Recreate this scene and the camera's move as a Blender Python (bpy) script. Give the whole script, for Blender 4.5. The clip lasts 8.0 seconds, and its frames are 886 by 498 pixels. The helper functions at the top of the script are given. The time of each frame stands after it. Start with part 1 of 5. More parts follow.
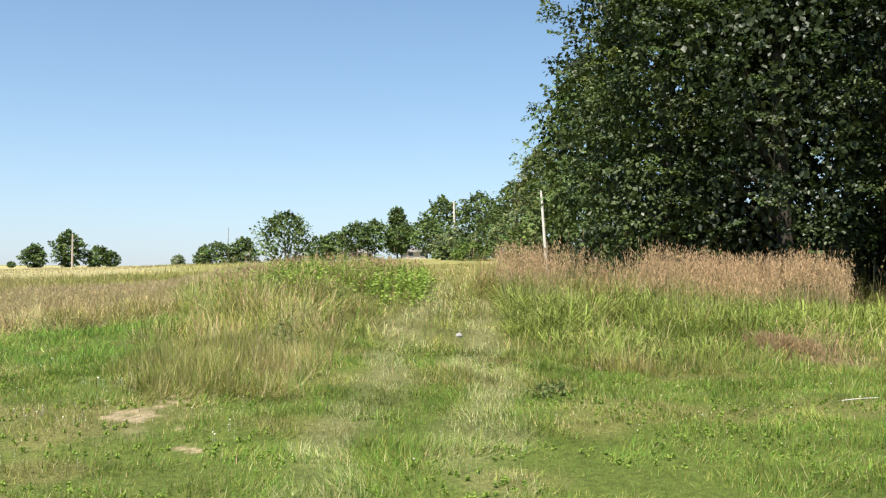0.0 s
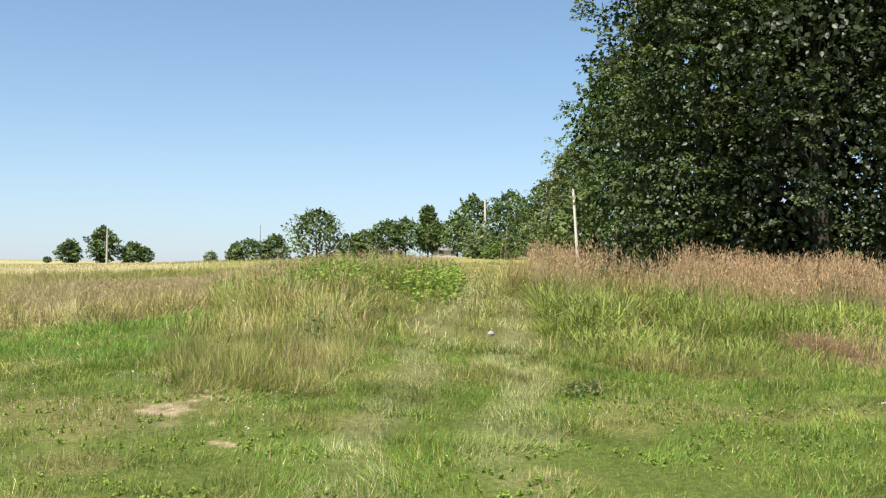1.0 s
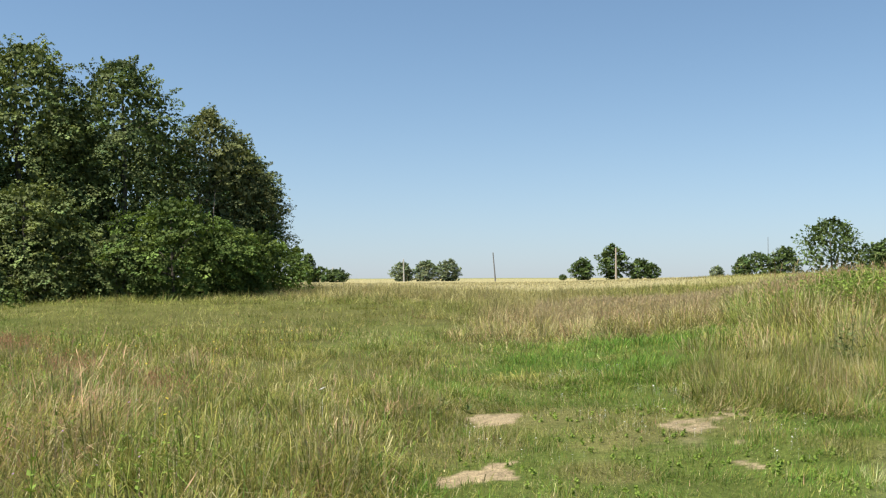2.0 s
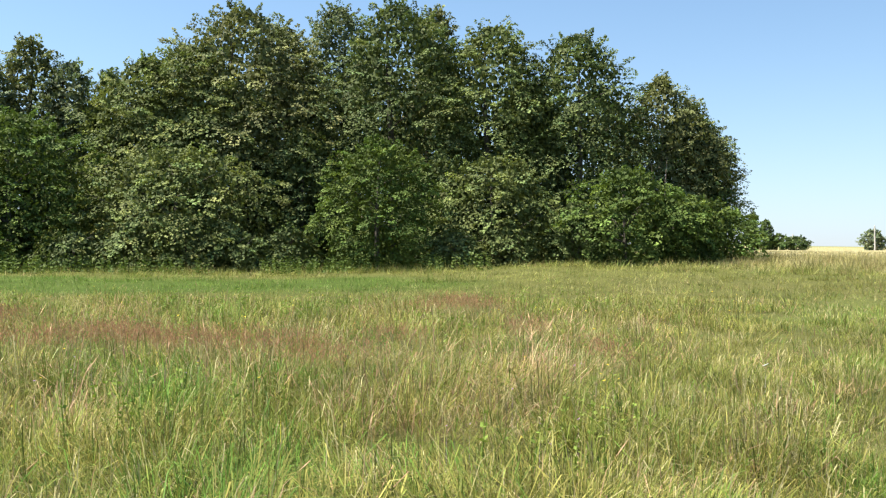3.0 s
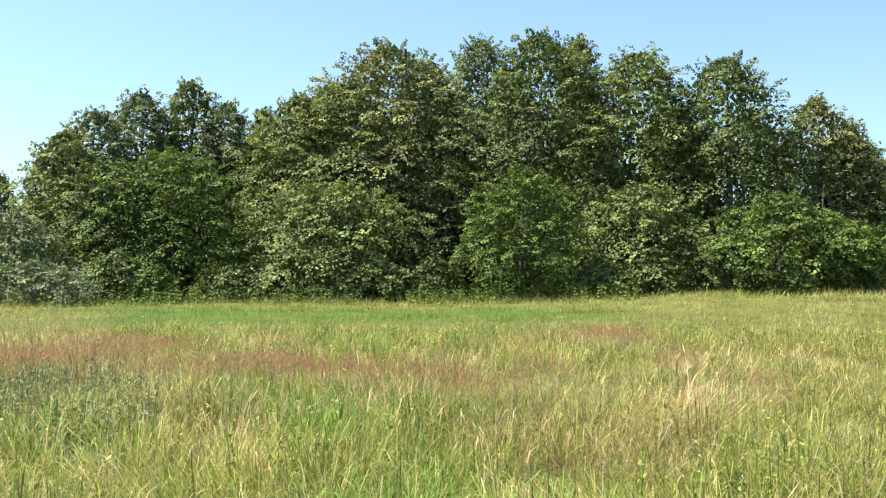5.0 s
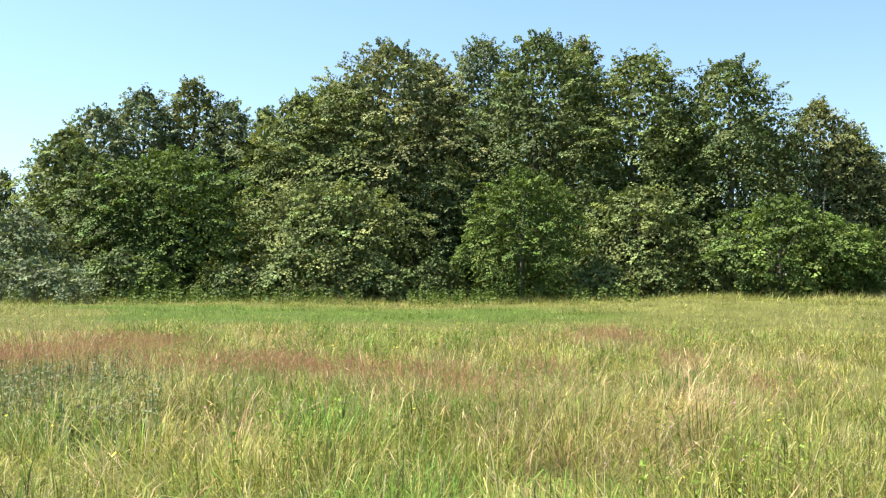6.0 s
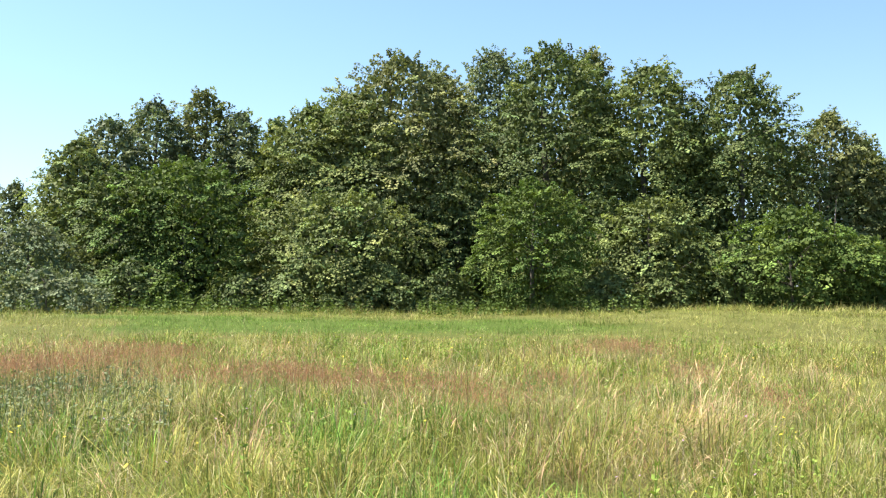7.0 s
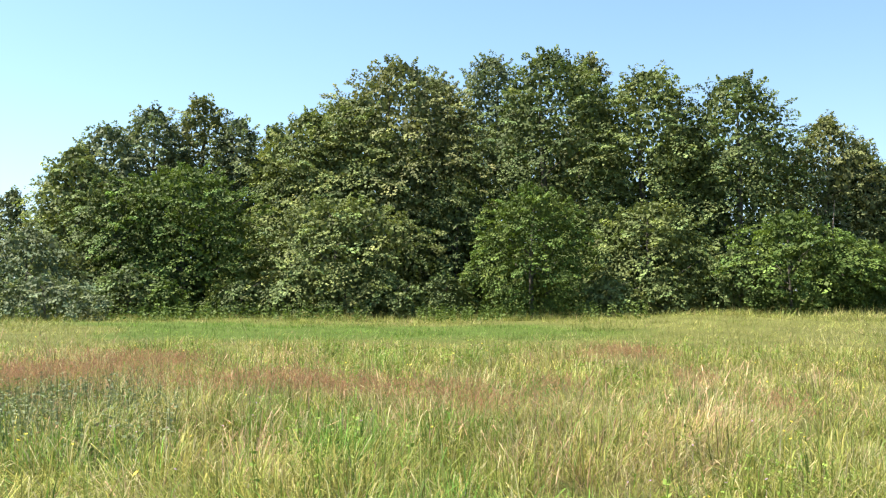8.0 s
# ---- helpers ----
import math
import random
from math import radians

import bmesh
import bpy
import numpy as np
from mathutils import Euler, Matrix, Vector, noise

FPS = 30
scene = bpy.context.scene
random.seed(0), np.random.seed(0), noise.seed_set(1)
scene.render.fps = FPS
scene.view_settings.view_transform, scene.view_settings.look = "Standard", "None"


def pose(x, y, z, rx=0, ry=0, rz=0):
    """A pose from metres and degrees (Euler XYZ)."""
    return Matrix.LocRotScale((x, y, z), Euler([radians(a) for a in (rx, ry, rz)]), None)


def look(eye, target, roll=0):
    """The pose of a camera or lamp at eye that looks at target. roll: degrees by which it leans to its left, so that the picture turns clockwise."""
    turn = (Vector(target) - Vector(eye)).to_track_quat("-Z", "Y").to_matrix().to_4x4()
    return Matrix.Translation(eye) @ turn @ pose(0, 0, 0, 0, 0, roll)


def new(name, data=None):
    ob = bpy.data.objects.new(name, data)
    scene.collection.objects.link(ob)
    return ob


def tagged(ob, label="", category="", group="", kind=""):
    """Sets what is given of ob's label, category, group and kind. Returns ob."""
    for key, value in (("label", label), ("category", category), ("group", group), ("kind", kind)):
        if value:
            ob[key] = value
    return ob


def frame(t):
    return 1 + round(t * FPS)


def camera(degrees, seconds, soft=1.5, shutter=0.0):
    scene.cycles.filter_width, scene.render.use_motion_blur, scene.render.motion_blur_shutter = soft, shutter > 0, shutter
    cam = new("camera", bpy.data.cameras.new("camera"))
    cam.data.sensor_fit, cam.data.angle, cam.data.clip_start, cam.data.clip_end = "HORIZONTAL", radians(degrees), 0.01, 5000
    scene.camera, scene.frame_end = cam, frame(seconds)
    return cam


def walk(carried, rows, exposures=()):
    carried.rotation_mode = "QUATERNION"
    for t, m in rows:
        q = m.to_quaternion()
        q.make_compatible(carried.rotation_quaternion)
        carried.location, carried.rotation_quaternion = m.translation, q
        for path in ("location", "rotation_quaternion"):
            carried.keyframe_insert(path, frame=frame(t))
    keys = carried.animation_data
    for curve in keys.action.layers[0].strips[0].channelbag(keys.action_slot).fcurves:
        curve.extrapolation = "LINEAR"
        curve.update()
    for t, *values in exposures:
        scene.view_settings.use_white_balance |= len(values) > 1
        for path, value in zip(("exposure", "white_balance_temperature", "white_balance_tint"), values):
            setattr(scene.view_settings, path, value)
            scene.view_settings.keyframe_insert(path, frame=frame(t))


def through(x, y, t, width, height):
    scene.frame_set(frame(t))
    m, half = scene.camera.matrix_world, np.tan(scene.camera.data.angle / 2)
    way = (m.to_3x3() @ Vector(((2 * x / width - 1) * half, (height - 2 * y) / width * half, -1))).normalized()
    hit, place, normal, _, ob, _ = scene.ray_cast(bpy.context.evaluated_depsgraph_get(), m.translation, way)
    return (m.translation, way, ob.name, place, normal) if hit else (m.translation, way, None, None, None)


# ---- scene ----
# camera: seconds, eye x y z, turn to the right of +y is negative yaw, pitch, lean (degrees)
cam = camera(49.5, 8.0, soft=1.25)
ROWS = (
    (0, -0.000, -0.070, 1.558, -66.95, 1.11, 0.36),
    (0.5, -0.024, -0.073, 1.561, -67.07, 1.10, 0.79),
    (1, 0.015, -0.027, 1.544, -65.14, 1.00, 0.83),
    (1.1, 0.034, -0.018, 1.547, -64.26, 0.90, 0.91),
    (1.2, 0.044, -0.019, 1.546, -61.96, 0.84, 0.79),
    (1.3, 0.044, 0.013, 1.538, -59.89, 0.95, 0.88),
    (1.4, 0.007, 0.065, 1.532, -56.01, 1.17, 0.77),
    (1.5, -0.057, 0.067, 1.537, -52.91, 1.34, 0.39),
    (1.6, -0.053, 0.110, 1.554, -48.44, 1.40, -0.37),
    (1.7, -0.045, 0.150, 1.531, -45.21, 1.63, -0.71),
    (2.8, 0.074, -0.062, 1.601, -12.97, -0.31, 0.48),
    (2.9, 0.068, -0.030, 1.601, -11.39, -0.23, -0.01),
    (3, 0.072, -0.021, 1.600, -9.12, -0.38, 0.53),
    (3.1, 0.039, -0.044, 1.598, -7.53, -0.51, 0.56),
    (3.2, 0.018, -0.051, 1.602, -5.40, -0.71, 0.27),
    (3.3, 0.010, -0.038, 1.606, -4.09, -0.74, 0.09),
    (3.4, 0.006, -0.042, 1.604, -2.25, -0.79, -0.24),
    (3.5, 0.006, -0.029, 1.610, -1.19, -0.78, -0.36),
    (3.7, -0.000, -0.033, 1.609, 0.13, -0.27, -0.50),
    (4, 0.005, -0.006, 1.625, -0.23, 0.59, 0.29),
    (4.5, 0.000, 0.000, 1.625, -0.13, 1.06, 0.15),
    (4.7, 0.000, 0.000, 1.625, -0.52, 1.21, -0.12),
    (5.8, -0.014, -0.019, 1.625, -0.63, 1.41, 0.89),
    (6, -0.027, -0.046, 1.629, -0.59, 1.34, 0.59),
    (6.5, -0.045, -0.042, 1.633, -0.04, 1.51, 0.99),
    (7, -0.040, -0.058, 1.644, 0.00, 1.96, 0.75),
    (7.5, -0.065, -0.068, 1.640, 0.35, 2.33, 0.50),
    (8, -0.130, -0.050, 1.641, -0.18, 2.31, 0.52),
)
walk(cam, [(t, pose(x, y, z) @ pose(0, 0, 0, 0, 0, yaw) @ pose(0, 0, 0, 90 + pitch, 0, 0) @ pose(0, 0, 0, 0, 0, lean))
           for t, x, y, z, yaw, pitch, lean in ROWS],
     exposures=[(0.0, 0.97), (1.2, 0.88), (1.7, 0.66), (2.8, 1.04), (3.6, 1.50), (8.0, 1.56)])

# ---- world, sun ----
SUN_AZ, SUN_EL = -84.0, 58.0
world = bpy.data.worlds.new("sky")
scene.world = world
world.use_nodes = True
wn = world.node_tree
sky = wn.nodes.new("ShaderNodeTexSky")
sky.sky_type = "NISHITA"
sky.sun_disc = False
sky.sun_elevation, sky.sun_rotation = radians(SUN_EL), radians(SUN_AZ)
sky.air_density, sky.dust_density, sky.ozone_density = 1.0, 0.3, 1.4
back = wn.nodes["Background"]
back.inputs["Strength"].default_value = 0.09
spot = wn.nodes.new("ShaderNodeTexCoord")
lift = wn.nodes.new("ShaderNodeVectorMath")
lift.operation = "ADD"
lift.inputs[1].default_value = (0, 0, 0.058)
even = wn.nodes.new("ShaderNodeVectorMath")
even.operation = "NORMALIZE"
wn.links.new(spot.outputs["Generated"], lift.inputs[0])
wn.links.new(lift.outputs[0], even.inputs[0])
wn.links.new(even.outputs[0], sky.inputs["Vector"])
cast = wn.nodes.new("ShaderNodeMix")
cast.data_type, cast.blend_type = "RGBA", "MULTIPLY"
cast.inputs[0].default_value, cast.inputs[7].default_value = 1.0, (0.90, 0.985, 0.985, 1)
wn.links.new(sky.outputs[0], cast.inputs[6])
# summer haze that thins out with height over the horizon
split = wn.nodes.new("ShaderNodeSeparateXYZ")
wn.links.new(spot.outputs["Generated"], split.inputs[0])
fall = wn.nodes.new("ShaderNodeMath")
fall.operation = "MULTIPLY"
fall.inputs[1].default_value = -14.0
wn.links.new(split.outputs["Z"], fall.inputs[0])
thin = wn.nodes.new("ShaderNodeMath")
thin.operation = "EXPONENT"
wn.links.new(fall.outputs[0], thin.inputs[0])
veil = wn.nodes.new("ShaderNodeMath")
veil.operation = "MULTIPLY"
veil.use_clamp = True
veil.inputs[1].default_value = 0.80
wn.links.new(thin.outputs[0], veil.inputs[0])
haze = wn.nodes.new("ShaderNodeMix")
haze.data_type = "RGBA"
haze.inputs[7].default_value = (3.7, 3.85, 4.3, 1)
wn.links.new(veil.outputs[0], haze.inputs[0])
wn.links.new(cast.outputs[2], haze.inputs[6])
wn.links.new(haze.outputs[2], back.inputs[0])
sun = new("sun", bpy.data.lights.new("sun", "SUN"))
sun.data.energy, sun.data.angle, sun.data.color = 5.0, radians(0.55), (1.0, 0.94, 0.84)
SUN_DIR = Vector((math.sin(radians(SUN_AZ)) * math.cos(radians(SUN_EL)), math.cos(radians(SUN_AZ)) * math.cos(radians(SUN_EL)), math.sin(radians(SUN_EL))))
sun.matrix_world = look(SUN_DIR * 60, (0, 0, 0))


# ---- small tools ----
def sstep(a, b, v):
    k = np.clip((v - a) / (b - a), 0, 1)
    return k * k * (3 - 2 * k)


def lattice(x, y, size, seed=0):
    """Smooth value noise, 0 to 1, with cells of that size in metres."""
    x, y = np.asarray(x, float) / size, np.asarray(y, float) / size
    i, j = np.floor(x).astype(np.int64), np.floor(y).astype(np.int64)
    u, v = x - i, y - j
    u, v = u * u * (3 - 2 * u), v * v * (3 - 2 * v)

    def rnd(a, b):
        n = (a * 374761393 + b * 668265263 + seed * 974634777) & 0xFFFFFFFF
        n = ((n ^ (n >> 13)) * 1274126177) & 0xFFFFFFFF
        return ((n ^ (n >> 16)) & 0xFFFF) / 65535.0
    return (rnd(i, j) * (1 - u) + rnd(i + 1, j) * u) * (1 - v) + (rnd(i, j + 1) * (1 - u) + rnd(i + 1, j + 1) * u) * v


def polar(x, y):
    return np.degrees(np.arctan2(x, y)), np.hypot(x, y)


def at(az, d):
    return d * math.sin(radians(az)), d * math.cos(radians(az))


def sector(az, d, a0, a1, d0, d1, sa=1.5, sd=2.0):
    return sstep(a0 - sa, a0 + sa, az) * sstep(a1 + sa, a1 - sa, az) * sstep(d0 - sd, d0 + sd, d) * sstep(d1 + sd, d1 - sd, d)


def oval(x, y, cx, cy, rx, ry, turn=0.0, soft=0.35):
    c, s = math.cos(radians(turn)), math.sin(radians(turn))
    u, v = (x - cx) * c + (y - cy) * s, -(x - cx) * s + (y - cy) * c
    return sstep(1 + soft, 1 - soft, np.hypot(u / rx, v / ry))


def ground_z(x, y):
    x, y = np.asarray(x, float), np.asarray(y, float)
    az, d = polar(x, y)
    top = np.interp(az, (-180, -10, 0, 24, 31, 42, 51, 60, 68, 100, 140, 180), (0, 0, 0.05, 0.7, 0.65, 0.8, 1.5, 2.1, 2.5, 2.5, 0.6, 0))
    z = top * sstep(10, 92, d)
    z += 0.95 * oval(x, y, 24.5, 13.6, 12, 3.6, 27, 0.9)
    z += 0.35 * oval(x, y, 25, 4.0, 11, 4.2, 12, 0.9)
    z += (0.22 + 0.18 * sstep(-2, 18, az)) * sstep(28, 42, d) * sstep(90, 55, d) * sstep(-60, -40, az) * sstep(40, 32, az)
    z += (lattice(x, y, 5, 1) - 0.5) * 0.10 + (lattice(x, y, 1.3, 2) - 0.5) * 0.05 * (d < 60)
    return z


def make_mesh(name, verts, faces, material, colours=None, smooth=False):
    """One mesh from arrays: faces is a list of index arrays (n x 3 or n x 4)."""
    me = bpy.data.meshes.new(name)
    verts = np.asarray(verts, np.float32)
    me.vertices.add(len(verts))
    me.vertices.foreach_set("co", verts.ravel())
    loops = np.concatenate([f.ravel() for f in faces]).astype(np.int32)
    sizes = np.concatenate([np.full(len(f), f.shape[1]) for f in faces]).astype(np.int32)
    me.loops.add(len(loops))
    me.loops.foreach_set("vertex_index", loops)
    me.polygons.add(len(sizes))
    me.polygons.foreach_set("loop_start", np.concatenate([[0], np.cumsum(sizes)[:-1]]).astype(np.int32))
    if smooth:
        me.polygons.foreach_set("use_smooth", np.ones(len(sizes), bool))
    if colours is None and material.get("tinted"):
        colours = np.ones((len(verts), 3))
    if colours is not None:
        layer = me.color_attributes.new("tint", "FLOAT_COLOR", "POINT")
        layer.data.foreach_set("color", np.c_[colours, np.ones(len(verts))].astype(np.float32).ravel())
    me.update()
    me.validate()
    me.materials.append(material)
    return me


def part(name, me, parent, label=""):
    ob = new(name, me)
    ob.parent = parent
    return tagged(ob, label)


def thing(name, x, y, z, label, category, group="", kind=""):
    ob = new(name)
    ob.location = (x, y, z)
    ob.empty_display_size = 0.2
    return tagged(ob, label, category, group, kind)


def unit(v):
    return v / np.maximum(np.linalg.norm(v, axis=-1, keepdims=True), 1e-9)


# ---- materials ----
def material(name, rough=0.7, spec=0.3):
    m = bpy.data.materials.new(name)
    m.use_nodes = True
    n = m.node_tree
    b = n.nodes["Principled BSDF"]
    b.inputs["Roughness"].default_value = rough
    b.inputs["Specular IOR Level"].default_value = spec
    return m, n, b


def ramp(n, src, stops):
    r = n.nodes.new("ShaderNodeValToRGB")
    while len(r.color_ramp.elements) < len(stops):
        r.color_ramp.elements.new(0.5)
    for e, (p, c) in zip(r.color_ramp.elements, stops):
        e.position, e.color = p, (*c, 1)
    n.links.new(src, r.inputs[0])
    return r.outputs[0]


def noise_tex(n, scale, detail=4, rough=0.6):
    t = n.nodes.new("ShaderNodeTexNoise")
    t.inputs["Scale"].default_value, t.inputs["Detail"].default_value, t.inputs["Roughness"].default_value = scale, detail, rough
    co = n.nodes.new("ShaderNodeTexCoord")
    n.links.new(co.outputs["Object"], t.inputs["Vector"])
    return t.outputs["Fac"]


def mix(n, fac, a, b, blend="MIX"):
    k = n.nodes.new("ShaderNodeMix")
    k.data_type, k.blend_type = "RGBA", blend
    for sock, v in ((k.inputs[0], fac), (k.inputs[6], a), (k.inputs[7], b)):
        if isinstance(v, (int, float)):
            sock.default_value = v
        elif isinstance(v, tuple):
            sock.default_value = (*v, 1)
        else:
            n.links.new(v, sock)
    return k.outputs[2]


def bump(n, b, height, strength, dist):
    k = n.nodes.new("ShaderNodeBump")
    k.inputs["Strength"].default_value, k.inputs["Distance"].default_value = strength, dist
    n.links.new(height, k.inputs["Height"])
    n.links.new(k.outputs[0], b.inputs["Normal"])


def leaf_material(name, dark, light, old=None, rough=0.65, spec=0.14, through=0.22):
    """Leaves: each leaf its own shade between two greens, some lit through, drifts of colour over the crown."""
    m, n, b = material(name, rough, spec)
    geo = n.nodes.new("ShaderNodeNewGeometry")
    col = ramp(n, geo.outputs["Random Per Island"], [(0.0, tuple(0.25 * a + 0.75 * b for a, b in zip(dark, light))), (0.9, light), (1.0, tuple(0.25 * a + 0.75 * b for a, b in zip(old or light, light)))])
    drift = ramp(n, noise_tex(n, 0.7, 4), [(0.32, (0.74, 0.8, 0.74)), (0.68, (1.28, 1.2, 1.15))])
    col = mix(n, 1.0, col, drift, "MULTIPLY")
    a = n.nodes.new("ShaderNodeAttribute")
    a.attribute_name = "tint"
    col = mix(n, 1.0, col, a.outputs["Color"], "MULTIPLY")
    m["tinted"] = True
    n.links.new(col, b.inputs["Base Color"])
    tr = n.nodes.new("ShaderNodeBsdfTranslucent")
    n.links.new(mix(n, 1.0, col, (1.05, 1.1, 0.65), "MULTIPLY"), tr.inputs["Color"])
    ms = n.nodes.new("ShaderNodeMixShader")
    ms.inputs[0].default_value = through
    n.links.new(b.outputs[0], ms.inputs[1])
    n.links.new(tr.outputs[0], ms.inputs[2])
    n.links.new(ms.outputs[0], n.nodes["Material Output"].inputs["Surface"])
    return m


def grass_material(name, through=0.30, rough=0.55):
    m, n, b = material(name, rough, 0.12)
    a = n.nodes.new("ShaderNodeAttribute")
    a.attribute_name = "tint"
    geo = n.nodes.new("ShaderNodeNewGeometry")
    vary = ramp(n, geo.outputs["Random Per Island"], [(0.0, (0.8, 0.82, 0.8)), (1.0, (1.2, 1.18, 1.17))])
    col = mix(n, 1.0, a.outputs["Color"], vary, "MULTIPLY")
    n.links.new(col, b.inputs["Base Color"])
    tr = n.nodes.new("ShaderNodeBsdfTranslucent")
    n.links.new(col, tr.inputs["Color"])
    ms = n.nodes.new("ShaderNodeMixShader")
    ms.inputs[0].default_value = through
    n.links.new(b.outputs[0], ms.inputs[1])
    n.links.new(tr.outputs[0], ms.inputs[2])
    n.links.new(ms.outputs[0], n.nodes["Material Output"].inputs["Surface"])
    return m


def bark_material(name, dark, light):
    m, n, b = material(name, 0.9, 0.15)
    f = noise_tex(n, 9, 6, 0.7)
    n.links.new(ramp(n, f, [(0.3, dark), (0.7, light)]), b.inputs["Base Color"])
    bump(n, b, f, 0.6, 0.03)
    return m


def ground_material():
    m, n, b = material("meadow_soil", 0.95, 0.1)
    a = n.nodes.new("ShaderNodeAttribute")
    a.attribute_name = "tint"
    fine, wide = noise_tex(n, 14, 6, 0.7), noise_tex(n, 0.9, 4, 0.6)
    col = mix(n, 1.0, a.outputs["Color"], ramp(n, fine, [(0.3, (0.55, 0.55, 0.55)), (0.7, (1.4, 1.4, 1.4))]), "MULTIPLY")
    col = mix(n, 1.0, col, ramp(n, wide, [(0.3, (0.8, 0.82, 0.8)), (0.7, (1.2, 1.18, 1.15))]), "MULTIPLY")
    tiny = noise_tex(n, 70, 3, 0.7)
    col = mix(n, 1.0, col, ramp(n, tiny, [(0.35, (0.6, 0.62, 0.6)), (0.65, (1.35, 1.33, 1.3))]), "MULTIPLY")
    n.links.new(col, b.inputs["Base Color"])
    bump(n, b, tiny, 0.8, 0.03)
    return m


GROUND = ground_material()
GRASS = grass_material("grass_blades")
DIM_BARK = bark_material("dark_bark", (0.03, 0.026, 0.02), (0.085, 0.075, 0.058))
BARK = bark_material("grey_bark", (0.05, 0.045, 0.035), (0.16, 0.14, 0.11))
PALE_BARK = bark_material("pale_dead_bark", (0.12, 0.09, 0.07), (0.3, 0.24, 0.19))
LIME = leaf_material("lime_leaves", (0.049, 0.073, 0.021), (0.187, 0.226, 0.080), (0.28, 0.29, 0.11))
OLIVE = leaf_material("olive_leaves", (0.059, 0.074, 0.023), (0.192, 0.213, 0.090), (0.27, 0.24, 0.11))
GREEN = leaf_material("green_leaves", (0.036, 0.064, 0.019), (0.143, 0.183, 0.068), (0.22, 0.25, 0.09))
VIVID = leaf_material("bright_green_leaves", (0.039, 0.070, 0.015), (0.117, 0.168, 0.040), (0.22, 0.27, 0.07))
GREY = leaf_material("grey_green_leaves", (0.068, 0.090, 0.048), (0.176, 0.214, 0.114), (0.27, 0.29, 0.17))
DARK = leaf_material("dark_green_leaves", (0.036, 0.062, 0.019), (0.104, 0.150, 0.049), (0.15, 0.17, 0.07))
# for trees far across the field: distance haze is put into this paler colour
HAZED = leaf_material("hazed_far_leaves", (0.12, 0.15, 0.09), (0.21, 0.25, 0.15), (0.27, 0.3, 0.2), through=0.35)
GLOSSY = leaf_material("glossy_dark_leaves", (0.025, 0.041, 0.011), (0.079, 0.110, 0.030), (0.16, 0.18, 0.08), 0.5, 0.28, 0.2)
# darker copy of the glossy leaves: deep shade put into the colour
SHADED = leaf_material("shaded_green_leaves", (0.011, 0.020, 0.007), (0.037, 0.054, 0.016), (0.11, 0.13, 0.05), 0.45, 0.35, 0.2)
WEED = leaf_material("weed_leaves", (0.11, 0.17, 0.03), (0.22, 0.31, 0.06), (0.32, 0.40, 0.10))

# ---- zones of the meadow ----
# height, thickness of the sward, shares of green, lush, straw, red, olive, grey, share of seed stems
MEADOW = (0.40, 1.1, 0.44, 0.08, 0.14, 0.03, 0.31, 0.0, 0.08)


# reddish drifts of the meadow: azimuth, distance, half width, half depth
DRIFTS = ((-12.2, 12.4, 1.2, 0.7), (-8.4, 12.8, 0.9, 0.6), (-4.6, 12.0, 1.0, 0.5), (0.6, 10.9, 0.8, 0.4), (2.9, 10.2, 0.6, 0.35), (6.6, 12.6, 0.5, 0.4),
          (10.3, 18.6, 0.9, 1.0), (-21.5, 14.6, 1.3, 0.9), (-19, 17, 0.9, 0.7), (-15.5, 16.2, 0.7, 0.6), (14.5, 13, 0.4, 0.4), (19, 11, 0.4, 0.4), (-25, 13.5, 0.8, 0.7))

# where the bank begins: azimuth, distance
BANK = ((69, 69.8, 70.5, 71.2, 74, 78, 85, 92, 100), (42, 34, 24, 16.8, 14.8, 13.9, 15.2, 18.0, 22))


